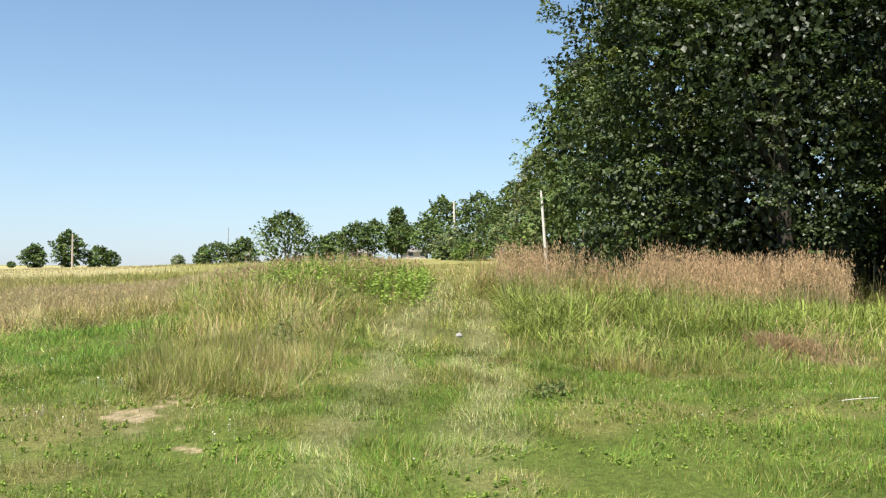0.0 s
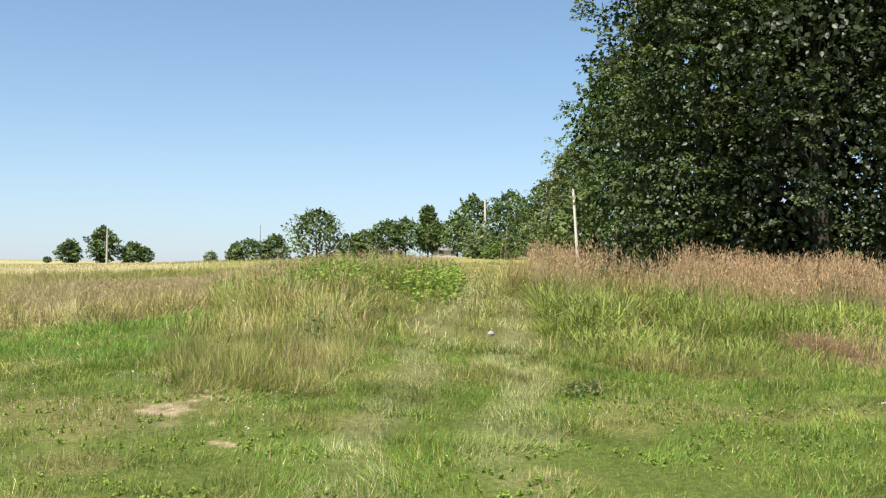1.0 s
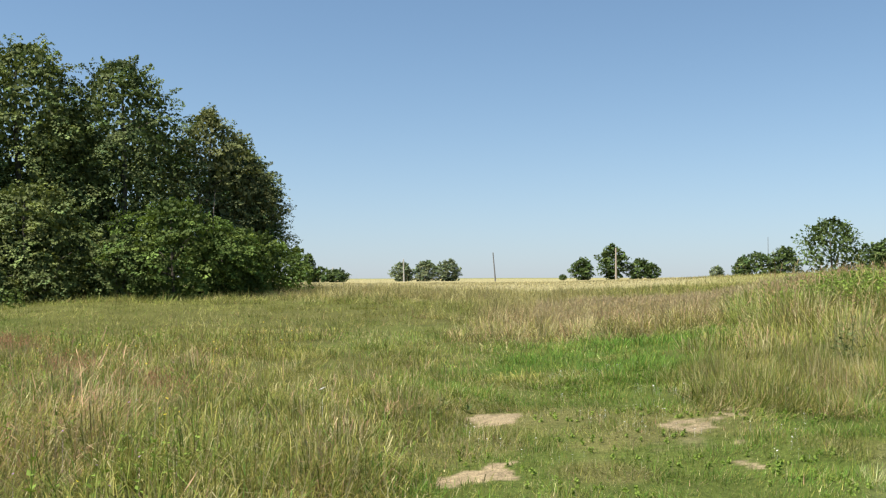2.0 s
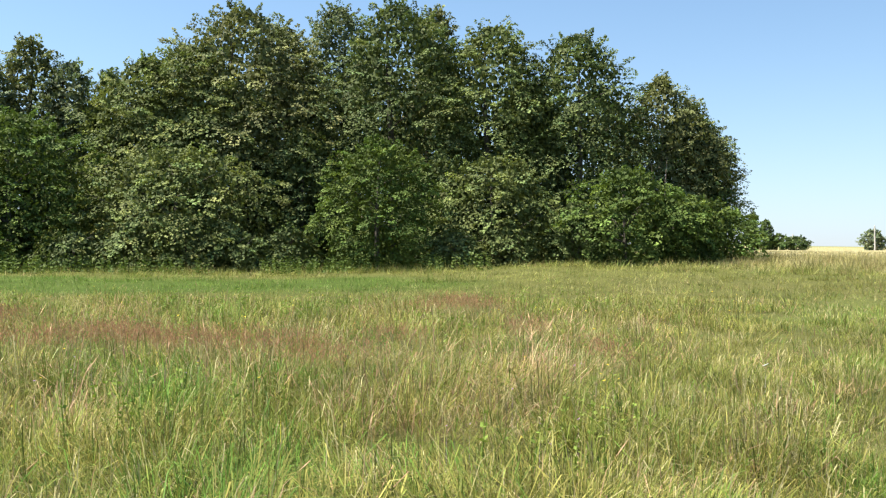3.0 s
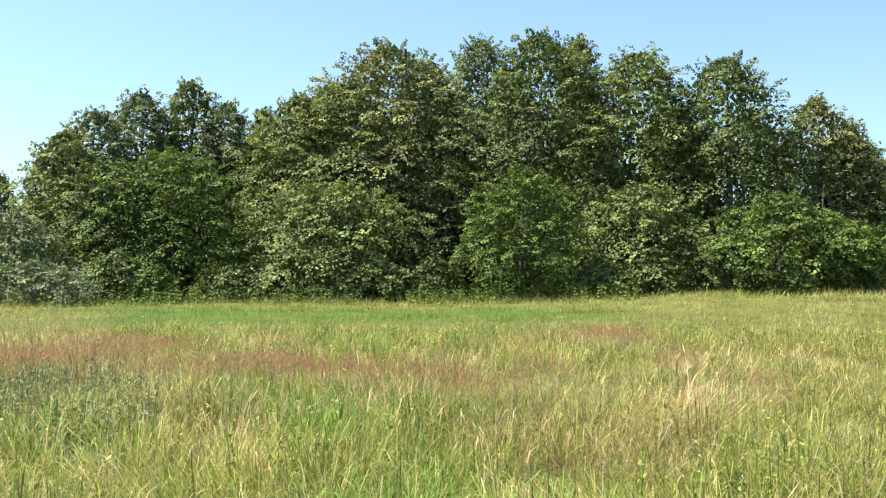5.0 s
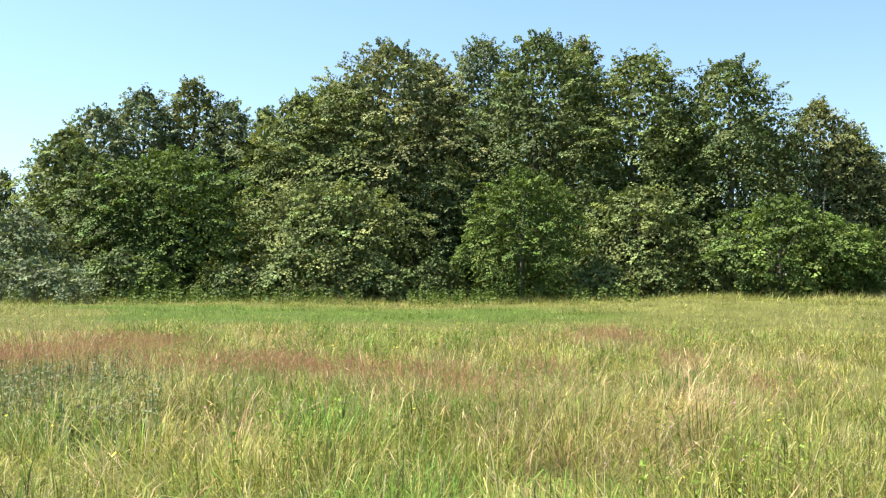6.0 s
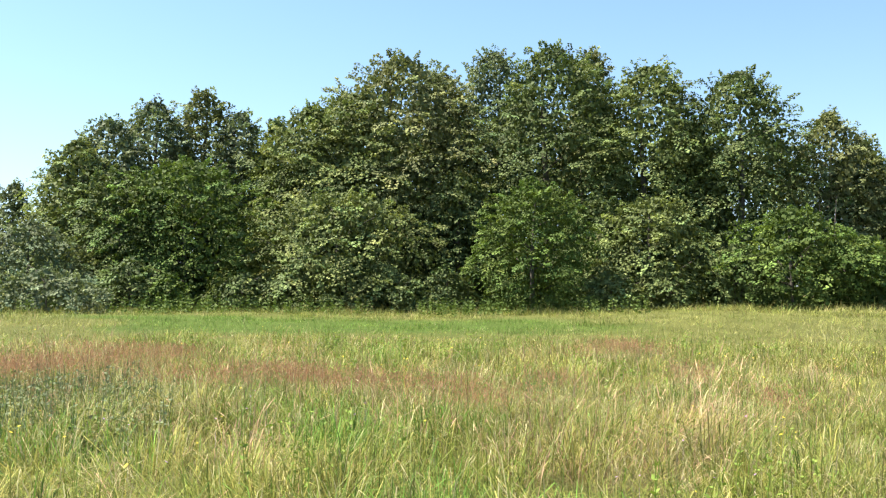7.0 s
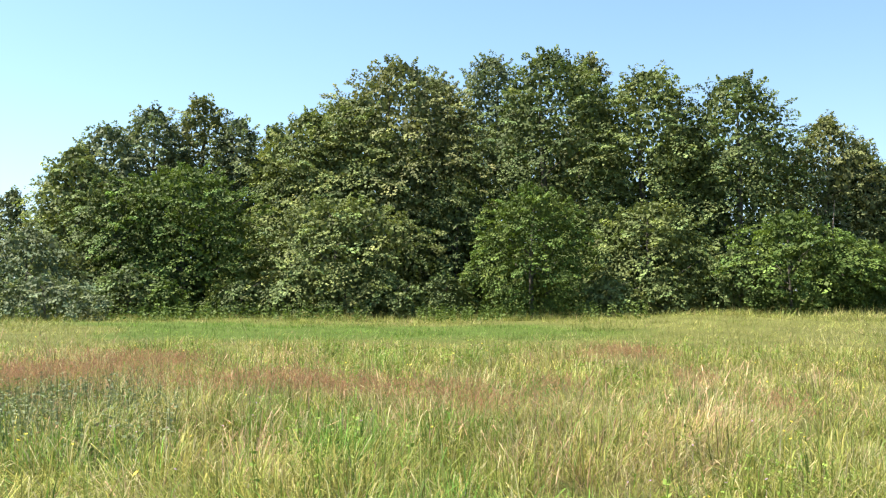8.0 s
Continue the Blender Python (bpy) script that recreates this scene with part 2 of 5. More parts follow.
def zones(x, y):
    """Grass height, thickness and colour shares at each place, and how bare the soil is."""
    k = np.clip(np.hypot(x, y) / 25, 0.15, 1.0)
    wx = x + ((lattice(x, y, 3.0, 11) - 0.5) * 3 + (lattice(x, y, 0.8, 12) - 0.5) * 0.9) * k
    wy = y + ((lattice(x, y, 3.0, 13) - 0.5) * 3 + (lattice(x, y, 0.8, 14) - 0.5) * 0.9) * k
    az, d = polar(wx, wy)
    a = np.tile(np.array(MEADOW), (len(x), 1))

    def lay(mask, *values):
        k = np.clip(mask, 0, 1)[:, None]
        a[:] = a * (1 - k) + np.array(values) * k
    # the mown middle of the meadow and its far edge
    lay(sector(az, d, -60, 32, 22, 60, 3, 8), 0.19, 1.1, 0.44, 0.10, 0.16, 0.02, 0.28, 0.0, 0.03)
    lay(oval(wx, wy, -1.5, 34, 7, 4) + sector(az, d, -20, -6, 30, 44), 0.16, 1.0, 0.25, 0.65, 0.06, 0.0, 0.04, 0.0, 0.0)
    lay(sector(az, d, 8, 34, 46, 70, 2, 3), 0.34, 1.0, 0.32, 0.02, 0.30, 0.06, 0.30, 0.0, 0.04)
    lay(sector(az, d, -40, -9, 44, 60, 2, 3), 0.35, 0.9, 0.35, 0.1, 0.27, 0.06, 0.22, 0.0, 0.12)
    lay(0.9 * sector(az, d, -34, 34, 38.5, 46, 2, 1.5), 0.36, 1.1, 0.46, 0.14, 0.09, 0.05, 0.26, 0.0, 0.05)
    # reddish drifts
    for ra, rd, rw, rl in DRIFTS:
        lay(0.75 * oval(wx, wy, *at(ra, rd), rw, rl, -ra, 0.6), 0.38, 1.1, 0.26, 0.02, 0.12, 0.40, 0.20, 0.0, 0.2)
    lay(0.7 * sector(az, d, -30, 24, 6, 22, 3, 3) * sstep(0.70, 0.8, lattice(x, y, 1.7, 22)), 0.45, 1.0, 0.25, 0.0, 0.30, 0.22, 0.23, 0.0, 0.3)
    lay(0.8 * sector(az, d, -30, 24, 5, 24, 3, 3) * sstep(0.70, 0.82, lattice(x, y, 1.4, 23)), 0.48, 1.1, 0.28, 0.6, 0.06, 0.0, 0.06, 0.0, 0.03)
    lay(0.8 * oval(wx, wy, -4.6, 10.6, 2.0, 2.6), 0.42, 1.0, 0.42, 0.12, 0.12, 0.05, 0.15, 0.14, 0.05)
    lay(0.9 * oval(wx, wy, -1.3, 8.4, 0.35, 0.4), 0.55, 1.4, 0.3, 0.66, 0.02, 0.0, 0.02, 0.0, 0.0)
    lay(0.8 * sector(az, d, -30, -20, 13, 18, 2, 2), 0.45, 1.1, 0.28, 0.02, 0.14, 0.36, 0.2, 0.0, 0.3)
    # brownish tall grass between the meadow and the lawn
    lay(sector(az, d, 20, 36, 7, 34, 3, 4), 0.28, 1.0, 0.42, 0.08, 0.16, 0.05, 0.29, 0.0, 0.12)
    # short lawn
    lay(sector(az, d, 34, 62, 5, 24, 2.5, 2.5), 0.09, 1.4, 0.40, 0.44, 0.08, 0.01, 0.08, 0.0, 0.0)
    lay(sector(az, d, 56, 120, 4, 15.5, 2, 1.5), 0.10, 1.3, 0.42, 0.44, 0.06, 0.0, 0.08, 0.0, 0.0)
    lay(sector(az, d, 28, 44, 18, 30, 3, 3), 0.14, 1.0, 0.42, 0.25, 0.15, 0.03, 0.15, 0.0, 0.03)
    lay(oval(wx, wy, 12.4, 12.2, 4.4, 2.3, 52), 0.15, 1.3, 0.30, 0.62, 0.03, 0.0, 0.05, 0.0, 0.0)
    lay(0.7 * sector(az, d, 32, 100, 5, 20, 2, 2) * sstep(0.60, 0.78, lattice(x, y, 1.1, 25)), 0.10, 1.2, 0.40, 0.06, 0.26, 0.03, 0.25, 0.0, 0.02)
    lay(0.8 * sector(az, d, 32, 50, 5, 12, 2, 2) * sstep(0.45, 0.7, lattice(x, y, 0.8, 26)), 0.09, 1.1, 0.36, 0.04, 0.32, 0.04, 0.24, 0.0, 0.02)
    # tall dry belt before the field
    lay(sector(az, d, 38, 57, 23, 44, 2, 2.5), 0.5, 1.2, 0.15, 0.0, 0.46, 0.16, 0.23, 0.0, 0.2)
    lay(0.8 * sector(az, d, 36, 57, 23, 40, 2, 2.5) * sstep(0.55, 0.75, lattice(x, y, 4.5, 27)), 0.5, 1.2, 0.10, 0.0, 0.36, 0.36, 0.18, 0.0, 0.2)
    lay(sector(az, d, 24, 46, 42, 62, 3, 3), 0.5, 1.1, 0.20, 0.0, 0.50, 0.06, 0.24, 0.0, 0.1)
    lay(sector(az, d, 18, 52, 64, 900, 4, 5), 0.2, 0.9, 0.02, 0.0, 0.88, 0.04, 0.06, 0.0, 0.0)
    # grown slope beside the track
    slope = sstep(-1.2, 1.2, np.interp(d, (10, 11, 15, 30), (59.5, 60, 61.8, 65.2)) - az) * sstep(50.5, 53, az) * sstep(10.2, 11.8, d) * sstep(46, 40, d)
    lay(slope, 0.27, 1.2, 0.40, 0.12, 0.22, 0.04, 0.22, 0.0, 0.14)
    lay(slope * sstep(14, 17, d), 0.50, 1.3, 0.40, 0.12, 0.20, 0.08, 0.20, 0.0, 0.16)
    lay(slope * sstep(20, 24, d), 0.62, 1.3, 0.42, 0.26, 0.12, 0.07, 0.13, 0.0, 0.12)
    lay(0.8 * slope * sstep(0.55, 0.72, lattice(x, y, 1.3, 28)), 0.40, 1.2, 0.24, 0.02, 0.42, 0.12, 0.20, 0.0, 0.3)
    # track with two paler ruts
    lay(sector(az, d, 63.5, 70.5, 14, 70, 1.2, 2), 0.2, 1.1, 0.42, 0.10, 0.22, 0.04, 0.18, 0.04, 0.06)
    across = (x - 9.5) * -0.353 + (y - 5.0) * 0.936 + (lattice(x, y, 1.2, 51) - 0.5) * 0.5
    for off in (-0.2, -1.45):
        lay(0.75 * sstep(0.48, 0.12, np.abs(across - off)) * (0.35 + 0.65 * lattice(x, y, 0.5, 52)) * sector(az, d, 54, 78, 6.5, 40, 2, 2), 0.10, 1.0, 0.08, 0.0, 0.25, 0.02, 0.05, 0.60, 0.0)
    # bank beyond the lawn
    front = np.interp(az, BANK[0], BANK[1])
    bank = sstep(-0.8, 0.6, d - front) * sstep(69.5, 71.0, az)
    lay(bank, 0.42, 1.2, 0.42, 0.24, 0.16, 0.06, 0.12, 0.0, 0.12)
    lay(bank * sstep(1.5, 3, d - front), 0.62, 1.2, 0.42, 0.28, 0.14, 0.06, 0.10, 0.0, 0.12)
    lay(bank * sstep(5.6, 7.0, d - front), 0.85, 1.3, 0.40, 0.08, 0.16, 0.18, 0.18, 0.0, 0.3)
    lay(oval(wx, wy, 13.9, 3.1, 0.6, 0.5), 0.4, 1.3, 0.20, 0.0, 0.28, 0.12, 0.40, 0.0, 0.3)
    lay(oval(wx, wy, 16.1, 1.0, 0.5, 0.8, 0), 0.35, 1.3, 0.15, 0.0, 0.45, 0.35, 0.05, 0.0, 0.4)
    lay(sector(az, d, 91.5, 130, 20, 60, 1.0, 2), 0.15, 0.6, 0.6, 0.1, 0.1, 0.0, 0.2, 0.0, 0.0)
    lay(sector(az, d, 52, 100, 45, 400, 3, 6), 0.3, 0.8, 0.38, 0.02, 0.26, 0.10, 0.24, 0.0, 0.1)
    # bare earth
    ux = x + (lattice(x, y, 0.5, 31) - 0.5) * 0.30 + (lattice(x, y, 0.18, 32) - 0.5) * 0.20
    uy = y + (lattice(x, y, 0.5, 33) - 0.5) * 0.30 + (lattice(x, y, 0.18, 34) - 0.5) * 0.20
    bare = oval(ux, uy, 6.58, 8.22, 0.44, 0.27, 20, 0.25) + oval(ux, uy, 4.85, 6.2, 0.12, 0.52, -50, 0.3)
    bare += 1.0 * oval(ux, uy, 7.62, 6.42, 0.24, 0.36, -45, 0.4) + 1.0 * oval(ux, uy, 8.32, 6.6, 0.18, 0.34, -50, 0.4)
    bare += 0.4 * oval(ux, uy, 6.85, 6.0, 0.18, 0.55, -62, 0.5) + 0.5 * oval(ux, uy, 7.1, 5.55, 0.14, 0.30, -50, 0.5) + 0.5 * oval(ux, uy, 6.56, 5.1, 0.12, 0.24, -40, 0.5)
    bare += 0.6 * oval(ux, uy, 4.38, 6.08, 0.11, 0.28, -50, 0.4)
    bare = bare * np.where(x > 6.7, 0.05 + 0.92 * lattice(x, y, 0.17, 35), 0.65 + 0.7 * lattice(x, y, 0.22, 35))
    return a, sstep(0.22, 0.55, bare)


TINTS = np.array([(0.205, 0.238, 0.048), (0.118, 0.228, 0.034), (0.43, 0.38, 0.195), (0.44, 0.27, 0.17), (0.29, 0.262, 0.072), (0.36, 0.37, 0.18)])
SOIL = np.array((0.37, 0.29, 0.18))

# ---- ground ----
angles = np.radians(np.concatenate([np.arange(-36, 34, 1.0), np.arange(34, 62, 0.3), np.arange(62, 102, 0.8), np.arange(102, 324, 2.0)]))
radii = np.concatenate([[0.4, 1, 1.7, 2.4], 3 * 1.024 ** np.arange(30), np.geomspace(3 * 1.024 ** 30, 3 * 1.024 ** 60, 80)[:-1], 3 * 1.024 ** np.arange(60, 127), 3 * 1.024 ** 127 * 1.08 ** np.arange(56)])
gx, gy = np.outer(radii, np.sin(angles)).ravel(), np.outer(radii, np.cos(angles)).ravel()
gz = ground_z(gx, gy)
na, nr = len(angles), len(radii)
idx = np.arange(na * nr).reshape(nr, na)
nxt = np.roll(idx, -1, axis=1)
quads = np.stack([idx[:-1], idx[1:], nxt[1:], nxt[:-1]], -1).reshape(-1, 4)
za, zb = zones(gx, gy)
gd = np.hypot(gx, gy)
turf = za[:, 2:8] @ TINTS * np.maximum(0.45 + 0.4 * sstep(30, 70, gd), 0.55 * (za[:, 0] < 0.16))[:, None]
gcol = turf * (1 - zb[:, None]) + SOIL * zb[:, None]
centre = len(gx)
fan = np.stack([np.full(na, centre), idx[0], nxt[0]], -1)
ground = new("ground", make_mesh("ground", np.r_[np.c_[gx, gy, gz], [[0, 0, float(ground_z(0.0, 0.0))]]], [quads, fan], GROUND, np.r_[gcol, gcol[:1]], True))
tagged(ground, "summer meadow soil with patches of bare pale earth", "ground", kind="structure")


# ---- grass ----
def blades(x, y, height, width, tints, rs, lean=0.45, heads=None, turn=None, plume=None, plain=False, spike=False):
    """Arching, tapered blades, each a strip of three faces (plain: two, spike: one); heads: which carry a seed head, plume: which of these are full."""
    n = len(x)
    z = ground_z(x, y) - 0.02
    turn = rs.uniform(0, 2 * np.pi, n) if turn is None else turn
    bend = np.minimum(rs.gamma(2.2, lean / 2.2, n), 1.45)
    if heads is not None:
        bend = np.where(heads, bend * 0.45, bend)
    out = np.c_[np.cos(turn), np.sin(turn), np.zeros(n)]
    face = turn + rs.normal(np.pi / 2, 0.6, n)
    w = np.c_[np.cos(face), np.sin(face), np.zeros(n)] * (width / 2)[:, None]
    base = np.c_[x, y, z]
    bend, hh = bend[:, None], height[:, None]
    up = np.array([[0, 0, 1.0]])

    def arc(q):
        return base + out * bend * hh * q ** 1.8 * 0.85 + up * hh * (q * (1 + 0.25 * bend) - 0.62 * bend * q ** 2.6)
    p1, p2, tip = arc(0.42), arc(0.76), arc(1.0)
    if spike:
        verts = np.stack([base - w, base + w, tip], 1).reshape(-1, 3)
        return verts, [np.arange(3 * n).reshape(-1, 3)], np.repeat(tints, 3, axis=0)
    if plain:
        verts = np.stack([base - w * 0.8, base + w * 0.8, p2 + w, p2 - w, tip], 1).reshape(-1, 3)
        o = np.arange(n)[:, None] * 5
        quad, tri = o + np.array([[0, 1, 2, 3]]), o + np.array([[3, 2, 4]])
    else:
        verts = np.stack([base - w * 0.7, base + w * 0.7, p1 + w, p1 - w, p2 + w * 0.75, p2 - w * 0.75, tip], 1).reshape(-1, 3)
        o = np.arange(n)[:, None] * 7
        quad, tri = np.r_[o + np.array([[0, 1, 2, 3]]), o + np.array([[3, 2, 4, 5]])], o + np.array([[5, 4, 6]])
    cols = np.repeat(tints, 5 if plain else 7, axis=0)
    if heads is None or not heads.any():
        return verts, [quad, tri], cols
    k = np.flatnonzero(heads)
    m = len(k)
    full = np.zeros(m, bool) if plume is None else plume[k]
    size = np.where(full, 0.10 + 0.10 * rs.rand(m), 0.05 + 0.06 * rs.rand(m)) * np.clip(height[k] / 0.7, 0.6, 1.5)
    fat = np.maximum(np.where(full, 0.0045, 0.003), width[k] * 0.8)
    top, way = tip[k], unit(tip[k] - p2[k])
    side = np.c_[np.cos(face[k]), np.sin(face[k]), np.zeros(m)] * fat[:, None]
    hv = np.stack([top - way * 0.02, top + way * size[:, None] * 0.35 + side, top + way * size[:, None], top + way * size[:, None] * 0.35 - side], 1).reshape(-1, 3)
    ho = len(verts) + np.arange(m)[:, None] * 4
    return np.r_[verts, hv], [np.r_[quad, ho + np.array([[0, 1, 2, 3]])], tri], np.r_[cols, np.repeat(tints[k] * 1.15, 4, axis=0)]


def sow(name, label, seed, a0, a1, d0, d1, per_m2, broad, clump=20, spread=0.09, spike=False):
    """Grass in tussocks: blades spring outward from the heart of each."""
    rs = np.random.RandomState(seed)
    n = int(per_m2 / clump * radians(a1 - a0) * 0.5 * (d1 ** 2 - d0 ** 2))
    az, d = np.radians(rs.uniform(a0, a1, n)), np.sqrt(rs.uniform(d0 ** 2, d1 ** 2, n))
    cx, cy = d * np.sin(az), d * np.cos(az)
    vigour = sstep(0.15, 0.85, lattice(cx, cy, 0.9, seed) * 0.5 + rs.rand(n) * 0.5)
    share = zones(cx, cy)[0]
    own = rs.rand(n)
    k = rs.poisson(clump * (0.45 + 0.9 * vigour) * share[:, 1] / 1.1)
    who = np.repeat(np.arange(n), k)
    n = len(who)
    off = rs.normal(0, spread, (n, 2)) * np.where(share[who, 0] < 0.22, 2.0, 1.0)[:, None]
    x, y = cx[who] + off[:, 0], cy[who] + off[:, 1]
    turn = np.arctan2(off[:, 1], off[:, 0]) + rs.normal(0, 0.7, n)
    lodged = (lattice(cx, cy, 0.7, seed + 7) > 0.56)[who] & (rs.rand(n) < 0.8)
    turn = np.where(lodged, lattice(cx, cy, 1.6, seed + 8)[who] * 9.0 + rs.normal(0, 0.5, n), turn)
    a, bare = zones(x, y)
    keep = rs.rand(n) < 1 - np.clip(bare * 1.3, 0, 0.96)
    x, y, a, who, turn, lodged = x[keep], y[keep], a[keep], who[keep], turn[keep], lodged[keep]
    n, d = len(x), np.hypot(x, y)
    cum = np.cumsum(a[:, 2:8], axis=1)
    cum /= cum[:, -1:]
    pick = np.where(rs.rand(n) < 0.6, own[who], rs.rand(n)) * 0.999
    kind = np.minimum((pick[:, None] > cum).sum(1), 5)
    dry = (kind == 2) | (kind == 3)
    stem = rs.rand(n) < a[:, 8] * np.where(dry, 1.0, 0.12) * np.where(a[:, 0] > 0.3, 1, 0.3)
    height = a[:, 0] * rs.uniform(0.5, 1.2, n) * (0.45 + 0.95 * vigour[who])
    height = np.where(stem, height * 1.4, height)
    height *= np.where(a[:, 0] < 0.2, 0.45 + 1.5 * lattice(x, y, 0.32, seed + 5) ** 1.5, 1.0)
    fine = 0.62 + 0.5 * lattice(x, y, 0.45, seed + 2) + 0.3 * lattice(x, y, 0.13, seed + 3)
    width = np.maximum(0.003 + 0.007 * rs.rand(n) ** 2, d * broad) * np.where(stem, 0.6, 1.0)
    blend = (0.1 + 0.45 * sstep(10, 45, d))[:, None]
    mean = a[:, 2:8] / a[:, 2:8].sum(1, keepdims=True) @ TINTS
    tints = (TINTS[kind] * (1 - blend) + mean * blend) * rs.uniform(0.6, 1.45, (n, 1)) * (0.8 + 0.4 * own[who] ** 2)[:, None] * fine[:, None]
    v, f, c = blades(x, y, height, width, tints, rs, np.where(lodged, 1.7, 0.85), stem, turn, kind == 3, True, spike)
    ob = new(name, make_mesh(name, v, f, GRASS, c))
    return tagged(ob, label, "grass", kind="stuff")


sow("meadow_grass", "green and straw-coloured tall meadow grass in the sun", 101, -29, 36, 4.6, 12, 900, 0.00035, 40, 0.12)
sow("lawn_grass", "short green trodden grass with dry blades", 102, 32, 95, 6.0, 14.5, 2300, 0.0008, 14, 0.10, True)
sow("meadow_grass", "tall meadow grass with reddish seed heads", 103, -28, 40, 12, 26, 245, 0.00044, 30, 0.14)
sow("slope_grass", "tall dry and green grass on a slope", 104, 38, 95, 14, 27, 255, 0.00045, 28, 0.13)
sow("meadow_grass", "green meadow grass before the trees", 105, -28, 40, 26, 62, 80, 0.0006, 20, 0.2, True)
sow("slope_grass", "dry grass belt along a stubble field", 106, 38, 95, 27, 62, 85, 0.0006, 20, 0.2, True)
sow("field_grass", "pale ripe grain field in the distance", 107, 14, 60, 62, 170, 7, 0.0007, 8, 0.4, True)


# ---- trees ----
def tube(points, radii, sides=7):
    """A tapered tube along points."""
    p = np.asarray(points, float)
    n = len(p)
    way = unit(np.gradient(p, axis=0))
    ref = np.where(np.abs(way[:, 2:3]) > 0.9, np.array([[1.0, 0, 0]]), np.array([[0, 0, 1.0]]))
    u = unit(np.cross(way, ref))
    v = np.cross(way, u)
    t = np.linspace(0, 2 * np.pi, sides, endpoint=False)
    ring = p[:, None] + np.asarray(radii)[:, None, None] * (np.cos(t)[None, :, None] * u[:, None] + np.sin(t)[None, :, None] * v[:, None])
    i = np.arange(n * sides).reshape(n, sides)
    j = np.roll(i, -1, axis=1)
    return ring.reshape(-1, 3), np.stack([i[:-1], j[:-1], j[1:], i[1:]], -1).reshape(-1, 4)


def join(pieces):
    vs, fs, off = [], [], 0
    for v, f in pieces:
        vs.append(v)
        fs.append(f + off)
        off += len(v)
    return np.concatenate(vs), [np.concatenate(fs)]


def leaves(p, axis, normal, size, rs, slim=0.34):
    """Folded, pointed leaves: two faces each."""
    n = len(p)
    axis = unit(axis)
    side = unit(np.cross(normal, axis))
    nor = np.cross(axis, side)
    s = np.asarray(size)[:, None]
    fold = nor * s * rs.uniform(-0.02, 0.14, (n, 1))
    v = np.stack([p, p + axis * s * 0.45 + side * s * slim + fold, p + axis * s - nor * s * 0.06, p + axis * s * 0.45 - side * s * slim + fold], 1).reshape(-1, 3)
    o = np.arange(n)[:, None] * 4
    return v, [np.r_[o + np.array([[0, 1, 2]]), o + np.array([[0, 2, 3]])]]


PROFILES = {
    "tall": ((0, 0.15, 0.4, 0.6, 0.78, 0.92, 1.0), (0.85, 0.98, 1.0, 0.92, 0.76, 0.50, 0.14)),
    "round": ((0, 0.15, 0.45, 0.7, 0.88, 1.0), (0.7, 0.95, 1.0, 0.85, 0.55, 0.05)),
    "high": ((0, 0.12, 0.3, 0.6, 0.85, 1.0), (0.15, 0.6, 0.95, 1.0, 0.65, 0.08)),
    "broad": ((0, 0.1, 0.3, 0.6, 0.85, 1.0), (0.35, 0.8, 1.0, 0.98, 0.7, 0.15)),
}


